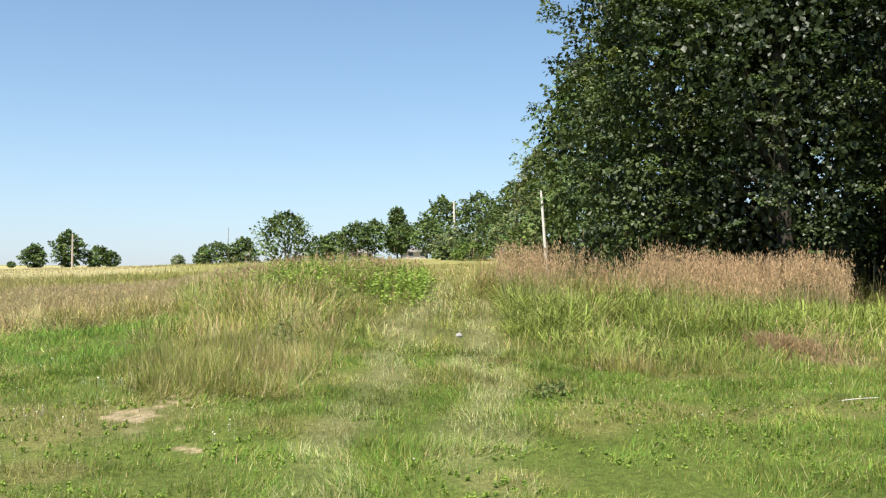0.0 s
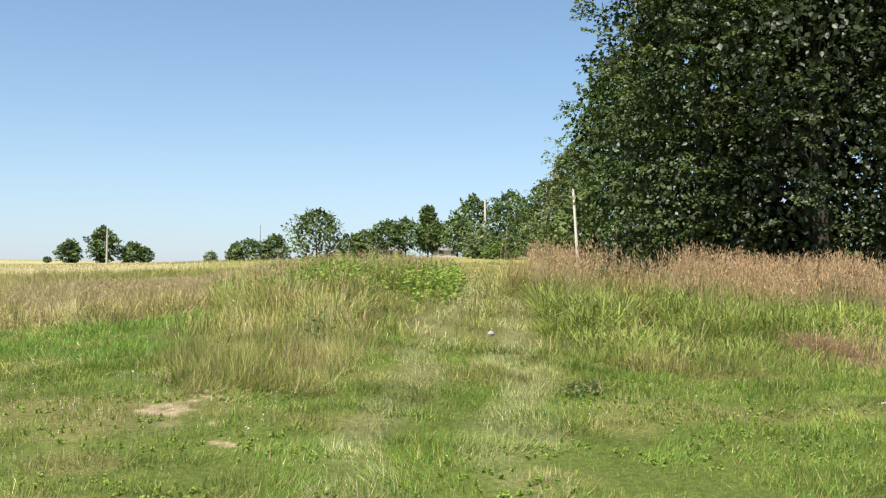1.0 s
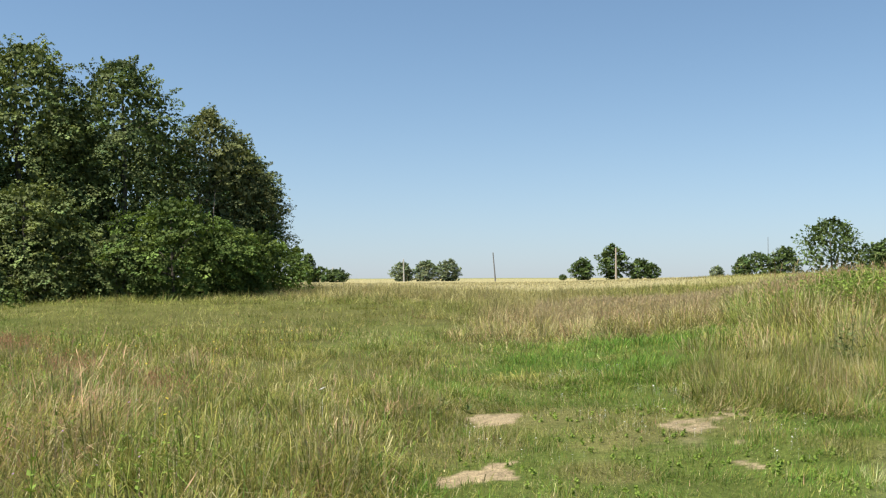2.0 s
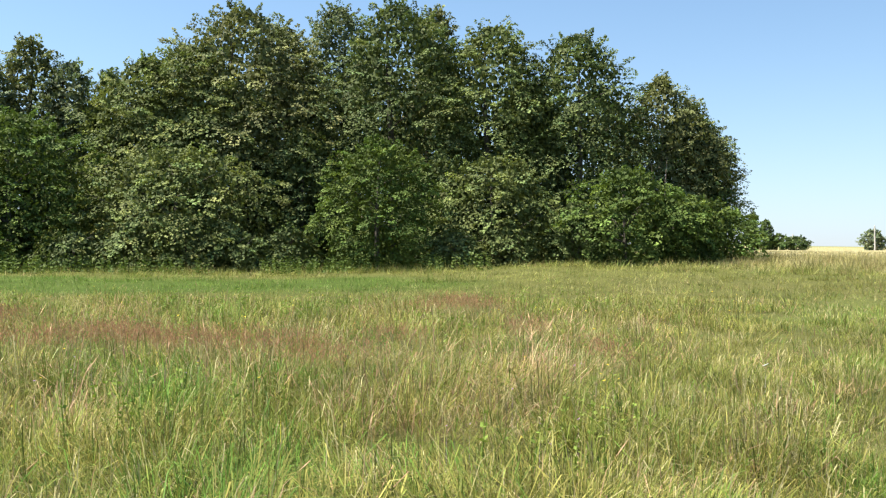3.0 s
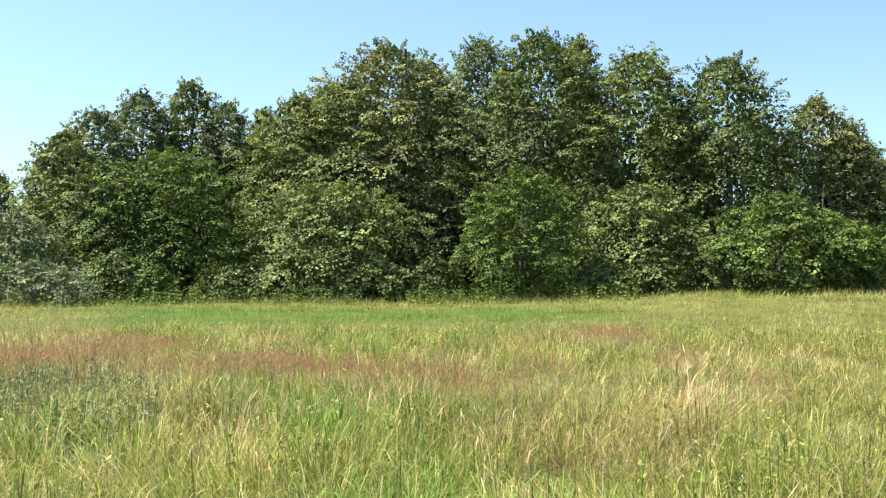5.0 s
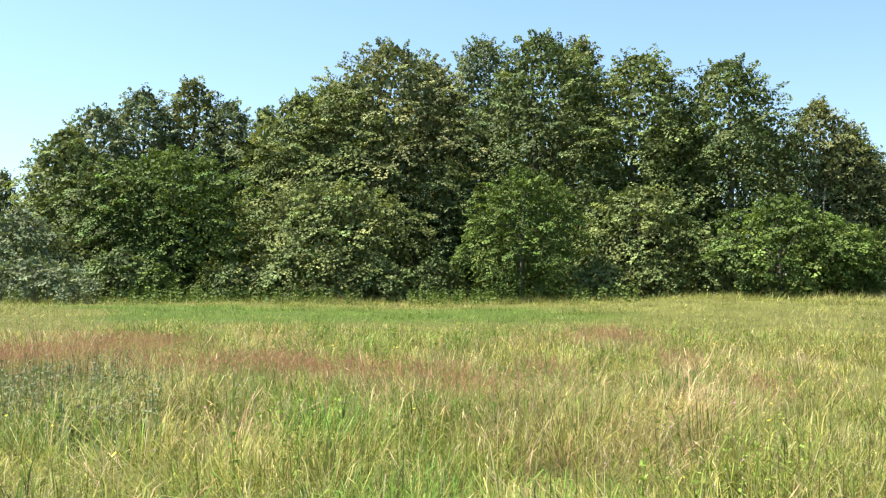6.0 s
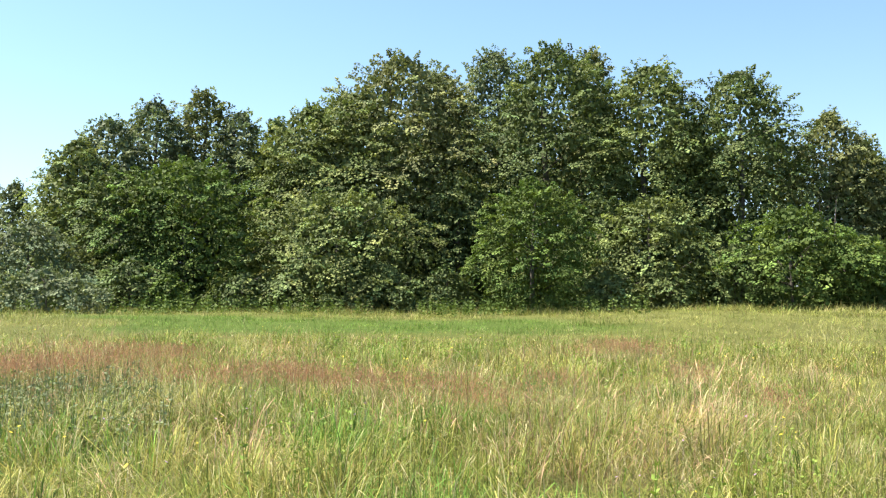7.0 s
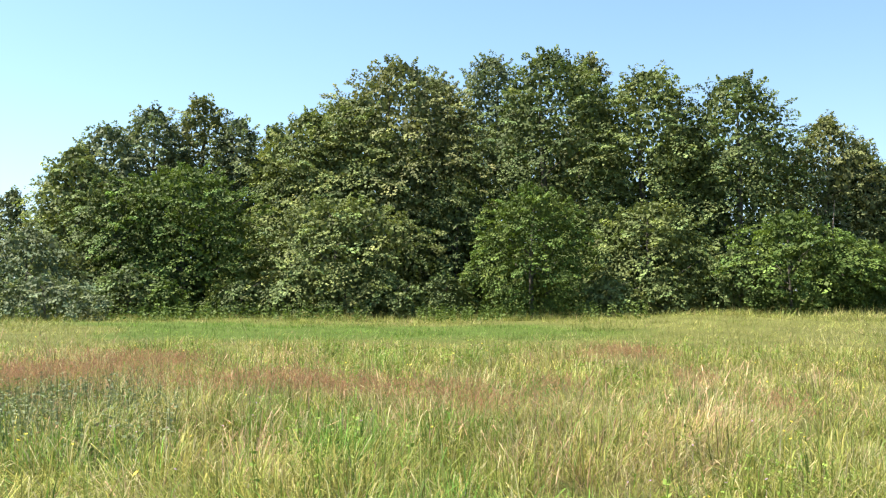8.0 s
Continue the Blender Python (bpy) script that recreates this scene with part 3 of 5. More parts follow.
def canopy(height, width, low, profile, rs, count, per, leaf, reach, tidy, core, inner, slim=0.36, ragged=1.0, rise=0.0):
    """A crown of drooping, fan-shaped boughs laid over one another like shingles; larger leaves close the inside.
    Returns the leaves and a tint for each: boughs differ, young leaves at their tips are paler, inner leaves have shade
    painted into theirs."""
    hs, ws = PROFILES[profile]
    half, tall = width / 2, height - low
    g = np.linspace(0, 1, 200)
    cdf = np.cumsum(np.interp(g, hs, ws) + 0.15)
    h = np.interp((np.arange(count) + rs.rand(count)) / count, cdf / cdf[-1], g)
    phi = np.arange(count) * 2.39996 + rs.normal(0, 0.45, count)
    seed = rs.randint(1, 9999)

    def bulge(f, k):
        f = f % (2 * np.pi)
        return 1 + ragged * (0.46 * (lattice(f * half, k * tall, 2.0, seed) - 0.5) + 0.30 * (lattice(f * half, k * tall, 0.9, seed + 3) - 0.5)) * np.interp(k, (0, 0.8, 1), (1, 0.9, 0.5))
    env = np.interp(h, hs, ws) * half * bulge(phi, h)
    env = env * np.where(rs.rand(count) < 0.8, 1.06, rs.uniform(0.8, 1.0, count))
    long = reach * rs.uniform(0.65, 1.4, count) * np.interp(h, (0, 0.6, 1), (1.1, 1.0, 0.55))
    slope = np.interp(h, (0, 0.45, 0.8, 1), (-0.30, -0.08, 0.35, 1.7)) + rise + rs.normal(0, 0.24, count)
    out = np.c_[np.cos(phi), np.sin(phi), np.zeros(count)]
    turn = phi + rs.normal(0, 0.55, count)
    away = np.c_[np.cos(turn), np.sin(turn), np.zeros(count)]
    lat = np.c_[-away[:, 1], away[:, 0], rs.normal(0, 0.22, count)]
    up = np.array([[0, 0, 1.0]])
    way = unit(away + up * slope[:, None])
    top = unit(np.cross(way, lat))
    top *= np.sign(top[:, 2:3] + 1e-6)
    tip = out * env[:, None] + up * (low + tall * h)[:, None]
    shade = np.clip(rs.normal(1.0, 0.27, count), 0.45, 1.7)
    warm = np.clip(rs.normal(0, 0.06, count), -0.12, 0.2)
    who = np.repeat(np.arange(count), per)
    m = len(who)
    u = np.clip((rs.randint(1, 8, m) + rs.normal(0, 0.14, m)) / 7.0, 0.05, 1.02)
    v = rs.uniform(-1, 1, m)
    span = long[who] * 0.44 * np.sin(np.pi * np.clip(0.18 + 0.80 * u, 0, 1)) ** 0.8
    along = long[who] * (u - 1) + np.abs(v) * span * 0.45 - span * 0.2
    sag = (0.34 * long[who] * u ** 2 * np.clip(1.2 - 0.7 * slope[who], 0.2, 1.3) + 0.34 * span * v ** 2)
    p = tip[who] + way[who] * along[:, None] + lat[who] * (v * span)[:, None] - up * (sag - 0.2 * long[who])[:, None]
    p = p + rs.normal(0, 0.022, (m, 3)) * long[who][:, None]
    hand = np.sign(v)
    nn = top[who] * 0.9 + away[who] * (0.40 + 0.60 * u ** 2)[:, None] + lat[who] * (v * 0.6)[:, None] + rs.normal(0, tidy, (m, 3))
    ax = lat[who] * (hand * 0.7)[:, None] + way[who] * 0.6 - up * 0.35 + rs.normal(0, 0.45, (m, 3))
    size = leaf * rs.uniform(0.7, 1.25, m)
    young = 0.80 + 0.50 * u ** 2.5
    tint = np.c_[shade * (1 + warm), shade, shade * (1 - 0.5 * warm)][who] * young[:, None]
    # leaves further in, tinted darker: the crown's inner shade is put into the colour
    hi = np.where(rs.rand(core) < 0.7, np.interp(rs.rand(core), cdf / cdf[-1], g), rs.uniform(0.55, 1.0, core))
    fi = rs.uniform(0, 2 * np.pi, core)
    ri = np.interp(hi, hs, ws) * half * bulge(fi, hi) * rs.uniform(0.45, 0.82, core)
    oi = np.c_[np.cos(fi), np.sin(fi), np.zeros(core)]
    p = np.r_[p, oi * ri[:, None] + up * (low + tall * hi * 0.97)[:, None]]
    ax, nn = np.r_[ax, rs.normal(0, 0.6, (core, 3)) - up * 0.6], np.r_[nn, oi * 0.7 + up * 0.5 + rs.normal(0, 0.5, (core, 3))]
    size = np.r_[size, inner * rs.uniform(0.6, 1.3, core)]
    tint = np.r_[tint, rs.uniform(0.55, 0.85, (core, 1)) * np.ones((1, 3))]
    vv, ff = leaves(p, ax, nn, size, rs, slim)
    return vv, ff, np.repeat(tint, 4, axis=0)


def boughs(height, width, low, profile, rs, count, girth):
    """A tapered, slightly bent trunk with limbs that reach into the crown."""
    hs, ws = PROFILES[profile]
    t = np.linspace(0, 1, 9)
    sway = np.c_[np.sin(t * 3 + rs.rand() * 6) * 0.02 * height, np.cos(t * 2.5 + rs.rand() * 6) * 0.02 * height, t * height * 0.88]
    sway[:, :2] -= sway[0, :2]
    sway[0, 2] = -0.25
    pieces = [tube(sway, girth * (1.15 - t) ** 0.9 + 0.012, 8)]
    for k in range(count):
        f = rs.uniform(0.12, 0.85)
        start = np.array([np.interp(f, t, sway[:, i]) for i in range(3)])
        hh = min(1.0, f + 0.12)
        reach = np.interp((hh * height - low) / max(height - low, 0.1), hs, ws) * width / 2 * 0.85
        phi = rs.uniform(0, 2 * np.pi)
        q = np.linspace(0, 1, 5)[:, None]
        limb = start + q * np.array([[math.cos(phi) * reach, math.sin(phi) * reach, 0]]) + np.array([[0, 0, 1]]) * (q ** 0.8) * reach * rs.uniform(0.25, 0.7)
        limb += rs.normal(0, 0.05, limb.shape) * q * reach * 0.5
        pieces.append(tube(limb, girth * 0.38 * (1.1 - q[:, 0]) * (1.1 - f) + 0.012, 5))
    return join(pieces)


def tree(name, az, d, height, width, leafmat, label, category="tree", profile="tall", low=0.4, seed=0, reach=1.2, per=52, leaf=0.15,
         tidy=0.17, dense=1.0, inner=0, close=0.75, limbs=7, girth=None, group="", bark=None, slim=0.42, ragged=1.0, rise=0.0):
    rs = np.random.RandomState(seed + 1000)
    x, y = at(az, d)
    root = thing(name, x, y, float(ground_z(x, y)), label, category, group)
    v, f = boughs(height, width, low, profile, rs, limbs, girth or 0.016 * height)
    part("trunk", make_mesh("trunk", v, f, bark or BARK, smooth=True), root)
    area = math.pi * width * 0.72 * (height - low)
    count = int(dense * area / (0.42 * reach ** 2)) + 12
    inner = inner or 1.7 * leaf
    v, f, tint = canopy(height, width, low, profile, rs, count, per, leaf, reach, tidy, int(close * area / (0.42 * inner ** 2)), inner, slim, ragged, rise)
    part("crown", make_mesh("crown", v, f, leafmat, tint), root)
    return root


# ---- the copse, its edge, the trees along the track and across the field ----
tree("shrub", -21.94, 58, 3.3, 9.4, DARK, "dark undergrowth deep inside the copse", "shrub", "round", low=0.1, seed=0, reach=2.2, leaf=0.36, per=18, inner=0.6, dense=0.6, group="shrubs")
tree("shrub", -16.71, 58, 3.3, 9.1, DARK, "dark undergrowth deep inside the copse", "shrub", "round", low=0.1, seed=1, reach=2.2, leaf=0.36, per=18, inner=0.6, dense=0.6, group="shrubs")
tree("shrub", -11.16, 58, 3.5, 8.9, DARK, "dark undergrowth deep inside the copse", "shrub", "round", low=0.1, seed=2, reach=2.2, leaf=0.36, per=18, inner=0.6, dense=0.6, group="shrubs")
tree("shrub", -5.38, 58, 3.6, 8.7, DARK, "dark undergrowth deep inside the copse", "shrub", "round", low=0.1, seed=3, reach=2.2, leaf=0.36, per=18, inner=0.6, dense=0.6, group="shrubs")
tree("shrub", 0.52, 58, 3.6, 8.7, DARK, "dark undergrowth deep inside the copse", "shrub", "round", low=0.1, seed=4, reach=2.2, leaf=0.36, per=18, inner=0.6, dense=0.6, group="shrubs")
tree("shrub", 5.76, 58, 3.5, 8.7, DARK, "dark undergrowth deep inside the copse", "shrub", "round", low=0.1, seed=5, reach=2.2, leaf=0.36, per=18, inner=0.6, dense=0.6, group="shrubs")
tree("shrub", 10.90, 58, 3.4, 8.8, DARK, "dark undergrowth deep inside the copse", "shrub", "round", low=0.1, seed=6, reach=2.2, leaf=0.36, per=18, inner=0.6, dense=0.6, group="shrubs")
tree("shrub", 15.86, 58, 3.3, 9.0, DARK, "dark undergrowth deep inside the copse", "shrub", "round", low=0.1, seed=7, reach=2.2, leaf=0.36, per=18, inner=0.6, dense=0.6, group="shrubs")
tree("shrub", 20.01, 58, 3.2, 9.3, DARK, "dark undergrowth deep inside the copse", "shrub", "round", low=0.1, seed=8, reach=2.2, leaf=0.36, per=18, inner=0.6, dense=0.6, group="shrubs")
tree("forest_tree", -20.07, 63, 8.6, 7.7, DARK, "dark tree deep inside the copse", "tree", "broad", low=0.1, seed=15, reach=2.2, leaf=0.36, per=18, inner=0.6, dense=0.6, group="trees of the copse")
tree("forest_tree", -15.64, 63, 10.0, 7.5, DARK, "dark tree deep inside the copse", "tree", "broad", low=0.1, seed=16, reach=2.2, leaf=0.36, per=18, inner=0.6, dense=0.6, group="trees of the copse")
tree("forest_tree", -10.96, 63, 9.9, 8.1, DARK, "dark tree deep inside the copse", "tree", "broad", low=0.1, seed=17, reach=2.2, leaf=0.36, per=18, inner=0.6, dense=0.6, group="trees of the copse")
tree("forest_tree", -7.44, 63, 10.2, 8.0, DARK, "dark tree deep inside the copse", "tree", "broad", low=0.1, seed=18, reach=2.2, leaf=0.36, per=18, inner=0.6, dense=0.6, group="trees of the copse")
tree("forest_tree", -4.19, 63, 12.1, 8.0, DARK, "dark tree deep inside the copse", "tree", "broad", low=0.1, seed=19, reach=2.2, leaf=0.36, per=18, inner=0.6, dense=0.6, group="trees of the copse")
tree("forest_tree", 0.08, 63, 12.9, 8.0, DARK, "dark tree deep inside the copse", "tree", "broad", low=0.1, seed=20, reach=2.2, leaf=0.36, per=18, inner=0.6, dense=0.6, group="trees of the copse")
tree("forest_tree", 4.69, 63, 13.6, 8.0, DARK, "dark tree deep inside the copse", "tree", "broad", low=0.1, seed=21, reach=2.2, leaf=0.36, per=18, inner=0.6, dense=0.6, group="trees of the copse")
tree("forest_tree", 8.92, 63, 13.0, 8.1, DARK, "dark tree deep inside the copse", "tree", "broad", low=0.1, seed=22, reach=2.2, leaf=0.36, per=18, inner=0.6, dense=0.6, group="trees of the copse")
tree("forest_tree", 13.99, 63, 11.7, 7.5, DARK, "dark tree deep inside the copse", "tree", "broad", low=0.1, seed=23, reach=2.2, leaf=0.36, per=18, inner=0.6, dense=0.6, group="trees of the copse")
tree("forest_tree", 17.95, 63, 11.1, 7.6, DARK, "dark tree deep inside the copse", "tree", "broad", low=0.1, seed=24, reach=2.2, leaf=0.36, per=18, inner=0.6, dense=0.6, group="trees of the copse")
tree("forest_tree", -24.15, 66, 7.6, 3.5, GREY, "pale grey-green tree standing behind the copse", "tree", "tall", seed=200, low=0.5, reach=1.2, leaf=0.13, per=54, dense=0.95, inner=0.27, ragged=1.25, group="trees of the copse")
tree("forest_tree", -21.04, 52, 8.6, 5.3, LIME, "dark green broadleaved tree at the copse's edge", "tree", "round", seed=201, low=0.5, reach=1.2, leaf=0.13, per=54, dense=0.95, inner=0.27, ragged=1.25, group="trees of the copse")
tree("forest_tree", -19.37, 54, 10.1, 5.7, GREY, "dull green broadleaved tree in the copse", "tree", "tall", seed=202, low=0.5, reach=1.2, leaf=0.13, per=54, dense=0.95, inner=0.27, ragged=1.25, group="trees of the copse")
tree("forest_tree", -16.88, 56, 11.6, 5.9, GREY, "dull green tall tree in the copse", "tree", "tall", seed=203, low=0.5, reach=1.2, leaf=0.13, per=54, dense=0.95, inner=0.27, ragged=1.25, group="trees of the copse")
tree("forest_tree", -14.22, 57, 12.6, 5.2, OLIVE, "olive-green tall tree with pale leaf tips", "tree", "tall", seed=204, low=0.5, reach=1.2, leaf=0.13, per=54, dense=0.95, inner=0.27, ragged=1.25, group="trees of the copse")
tree("forest_tree", -12.04, 56, 11.3, 4.9, GREY, "grey-green tree among taller trees", "tree", "tall", seed=205, low=0.5, reach=1.2, leaf=0.13, per=54, dense=0.95, inner=0.27, ragged=1.25, group="trees of the copse")
tree("forest_tree", -10.02, 55, 10.8, 3.2, GREEN, "slim green tree with a pointed top", "tree", "tall", seed=206, low=0.5, reach=1.2, leaf=0.13, per=54, dense=0.95, inner=0.27, ragged=1.25, group="trees of the copse")
tree("forest_tree", -7.94, 53, 11.3, 8.0, LIME, "yellowish green lime tree in the copse", "tree", "round", seed=207, low=0.5, reach=1.2, leaf=0.13, per=54, dense=0.95, inner=0.27, ragged=1.25, group="trees of the copse")
tree("forest_tree", -5.46, 53, 12.1, 9.5, LIME, "broad yellowish green lime tree with tiered boughs", "tree", "tall", seed=208, low=0.5, reach=1.2, leaf=0.13, per=54, dense=0.95, inner=0.27, ragged=1.25, group="trees of the copse")
tree("forest_tree", -2.67, 54, 14.4, 11.2, OLIVE, "tall olive-green lime tree with pale bracts", "tree", "tall", seed=209, low=0.5, reach=1.2, leaf=0.13, per=54, dense=0.95, inner=0.27, ragged=1.25, group="trees of the copse")
tree("forest_tree", -0.34, 56, 14.0, 6.0, OLIVE, "brownish olive tree in the copse", "tree", "tall", seed=210, low=0.5, reach=1.2, leaf=0.13, per=54, dense=0.95, inner=0.27, ragged=1.25, group="trees of the copse")
tree("forest_tree", 2.77, 60, 16.2, 7.1, GREY, "grey-green tall tree with gaps in its crown", "tree", "tall", seed=211, low=0.5, reach=1.2, leaf=0.13, per=54, dense=0.95, inner=0.27, ragged=1.25, group="trees of the copse")
tree("forest_tree", 6.38, 53, 14.7, 8.8, GREEN, "tall fresh green tree with a pointed crown", "tree", "tall", seed=212, low=0.5, reach=1.2, leaf=0.13, per=54, dense=0.95, inner=0.27, ragged=1.25, group="trees of the copse")
tree("forest_tree", 8.63, 58, 15.6, 4.9, OLIVE, "olive tall tree behind the others", "tree", "tall", seed=213, low=0.5, reach=1.2, leaf=0.13, per=54, dense=0.95, inner=0.27, ragged=1.25, group="trees of the copse")
tree("forest_tree", 12.10, 53, 13.3, 8.7, LIME, "tall lime tree with light yellow-green leaves", "tree", "tall", seed=214, low=0.5, reach=1.2, leaf=0.13, per=54, dense=0.95, inner=0.27, ragged=1.25, group="trees of the copse")
tree("forest_tree", 14.41, 54, 10.1, 5.6, LIME, "light green tree in the copse", "tree", "tall", seed=215, low=0.5, reach=1.2, leaf=0.13, per=54, dense=0.95, inner=0.27, ragged=1.25, group="trees of the copse")
tree("forest_tree", 17.04, 53, 12.7, 7.8, GREEN, "tall dark green broadleaved tree", "tree", "tall", seed=216, low=0.5, reach=1.2, leaf=0.13, per=54, dense=0.95, inner=0.27, ragged=1.25, group="trees of the copse")
tree("forest_tree", 21.83, 56, 10.6, 6.4, OLIVE, "dark tree with some browned boughs", "tree", "high", seed=217, low=0.5, reach=1.2, leaf=0.13, per=54, dense=0.95, inner=0.27, ragged=1.25, group="trees of the copse")
tree("forest_tree", 23.47, 58, 9.4, 4.8, GREY, "dark open-crowned tree at the copse's end", "tree", "high", seed=218, low=0.5, reach=1.2, leaf=0.13, per=54, dense=0.95, inner=0.27, ragged=1.25, group="trees of the copse")
tree("edge_tree", -15.01, 48, 7.3, 8.2, VIVID, "bright green tree at the copse's edge", "tree", "tall", seed=219, low=0.05, reach=1.0, leaf=0.125, per=58, dense=0.95, inner=0.22, ragged=1.3, group="trees of the copse")
tree("edge_tree", -18.61, 49, 6.8, 5.8, GREEN, "green tree with boughs down to the grass", "tree", "tall", seed=220, low=0.05, reach=1.0, leaf=0.125, per=58, dense=0.95, inner=0.22, ragged=1.3, group="trees of the copse")
tree("edge_tree", -23.34, 46, 4.0, 4.9, GREY, "grey-green willow bush at the copse's edge", "tree", "round", seed=221, low=0.05, reach=1.0, leaf=0.125, per=58, dense=0.95, inner=0.22, ragged=1.3, group="trees of the copse")
tree("edge_tree", -6.40, 47, 5.9, 9.7, LIME, "spreading lime boughs down to the grass", "tree", "tall", seed=222, low=0.05, reach=1.0, leaf=0.125, per=58, dense=0.95, inner=0.22, ragged=1.3, group="trees of the copse")
tree("edge_tree", 1.00, 50, 7.3, 4.9, GREEN, "green tree filling a gap in the copse", "tree", "tall", seed=223, low=0.05, reach=1.0, leaf=0.125, per=58, dense=0.95, inner=0.22, ragged=1.3, group="trees of the copse")
tree("edge_tree", 9.09, 49, 5.8, 3.8, GREEN, "dark green tree behind a round bush", "tree", "tall", seed=224, low=0.05, reach=1.0, leaf=0.125, per=58, dense=0.95, inner=0.22, ragged=1.3, group="trees of the copse")
tree("round_bush", 5.35, 44, 6.1, 5.5, VIVID, "dense round light green bush on the meadow's edge", "shrub", "broad", seed=225, low=0.0, reach=0.62, leaf=0.1, inner=0.16, per=44, ragged=0.6, dense=0.85)
tree("edge_tree", 12.31, 47, 5.5, 6.0, LIME, "light green lime boughs down to the grass", "tree", "tall", seed=226, low=0.05, reach=1.0, leaf=0.125, per=58, dense=0.95, inner=0.22, ragged=1.3, group="trees of the copse")
tree("edge_tree", 16.95, 46, 3.1, 3.4, GREEN, "green low boughs over the grass", "tree", "round", seed=227, low=0.05, reach=1.0, leaf=0.125, per=58, dense=0.95, inner=0.22, ragged=1.3, group="trees of the copse")
tree("edge_tree", 20.03, 46, 4.6, 5.3, VIVID, "fresh green low tree at the copse's edge", "tree", "tall", seed=228, low=0.05, reach=1.0, leaf=0.125, per=58, dense=0.95, inner=0.22, ragged=1.3, group="trees of the copse")
tree("edge_tree", 22.79, 47, 3.5, 4.2, VIVID, "low fresh green bush at the copse's edge", "tree", "tall", seed=229, low=0.05, reach=1.0, leaf=0.125, per=58, dense=0.95, inner=0.22, ragged=1.3, group="trees of the copse")
tree("shrub", 76.82, 36, 2.5, 3.4, SHADED, "dark undergrowth below the trees on the bank", "shrub", "round", low=0.1, seed=9, reach=0.8, leaf=0.13, per=36, tidy=0.25, group="shrubs")
tree("shrub", 80.38, 34, 2.6, 3.5, SHADED, "dark undergrowth below the trees on the bank", "shrub", "round", low=0.1, seed=10, reach=0.8, leaf=0.13, per=36, tidy=0.25, group="shrubs")
tree("shrub", 83.83, 33, 2.7, 3.4, SHADED, "dark undergrowth below the trees on the bank", "shrub", "round", low=0.1, seed=11, reach=0.8, leaf=0.13, per=36, tidy=0.25, group="shrubs")
tree("shrub", 87.16, 34, 2.9, 3.6, SHADED, "dark undergrowth below the trees on the bank", "shrub", "round", low=0.1, seed=12, reach=0.8, leaf=0.13, per=36, tidy=0.25, group="shrubs")
tree("shrub", 90.36, 33, 3.0, 3.6, SHADED, "dark undergrowth below the trees on the bank", "shrub", "round", low=0.1, seed=13, reach=0.8, leaf=0.13, per=36, tidy=0.25, group="shrubs")
tree("shrub", 93.14, 33, 3.2, 3.7, SHADED, "dark undergrowth below the trees on the bank", "shrub", "round", low=0.1, seed=14, reach=0.8, leaf=0.13, per=36, tidy=0.25, group="shrubs")
tree("forest_tree", 23.51, 58, 9.1, 5.4, DARK, "dark tree with a bare lower trunk", "tree", "high", low=0.5, seed=44, reach=1.2, leaf=0.13, per=54, dense=0.95, inner=0.27, ragged=1.25, group="trees of the copse")
tree("forest_tree", 24.60, 57, 7.5, 4.4, OLIVE, "dark outermost tree of the copse", "tree", "high", low=0.5, seed=45, reach=1.2, leaf=0.13, per=54, dense=0.95, inner=0.27, ragged=1.25, group="trees of the copse")
tree("edge_tree", 23.88, 49, 3.4, 5.9, VIVID, "yellow-green bush at the copse's end", "tree", "round", low=0.1, seed=56, reach=1.1, leaf=0.13, per=60, dense=0.9, inner=0.24, group="trees of the copse")
tree("edge_tree", 25.85, 52, 2.8, 3.4, VIVID, "small yellow-green bush at the copse's end", "tree", "round", low=0.1, seed=57, reach=1.1, leaf=0.13, per=60, dense=0.9, inner=0.24, group="trees of the copse")
tree("shrub", -22.46, 42, 1.8, 4.5, GREY, "grey-green willow shrub in the grass", "shrub", "round", seed=58, reach=0.7, leaf=0.12, per=30, low=0.0, group="shrubs")
tree("shrub", -18.04, 44, 2.3, 3.2, GREEN, "low green shrub at the copse's edge", "shrub", "round", seed=59, reach=0.7, leaf=0.12, per=30, low=0.0, group="shrubs")
tree("shrub", -16.08, 43, 1.7, 2.0, VIVID, "small light green shrub in the grass", "shrub", "round", seed=60, reach=0.7, leaf=0.12, per=30, low=0.0, group="shrubs")
tree("shrub", -11.76, 44, 1.7, 3.3, GREEN, "low green shrub below the lime trees", "shrub", "round", seed=61, reach=0.7, leaf=0.12, per=30, low=0.0, group="shrubs")
tree("shrub", -8.60, 45, 2.4, 3.4, LIME, "low pale green boughs over the grass", "shrub", "round", seed=62, reach=0.7, leaf=0.12, per=30, low=0.0, group="shrubs")
tree("shrub", -5.70, 45, 2.9, 3.9, LIME, "low sunlit lime boughs over the grass", "shrub", "round", seed=63, reach=0.7, leaf=0.12, per=30, low=0.0, group="shrubs")
tree("shrub", -2.74, 44, 1.8, 3.3, GREEN, "low green shrub below the lime trees", "shrub", "round", seed=64, reach=0.7, leaf=0.12, per=30, low=0.0, group="shrubs")
tree("shrub", 0.20, 45, 2.1, 2.8, GREEN, "low dark green shrub", "shrub", "round", seed=65, reach=0.7, leaf=0.12, per=30, low=0.0, group="shrubs")
tree("shrub", 9.96, 44, 1.7, 3.3, LIME, "low light green shrub under the trees", "shrub", "round", seed=66, reach=0.7, leaf=0.12, per=30, low=0.0, group="shrubs")
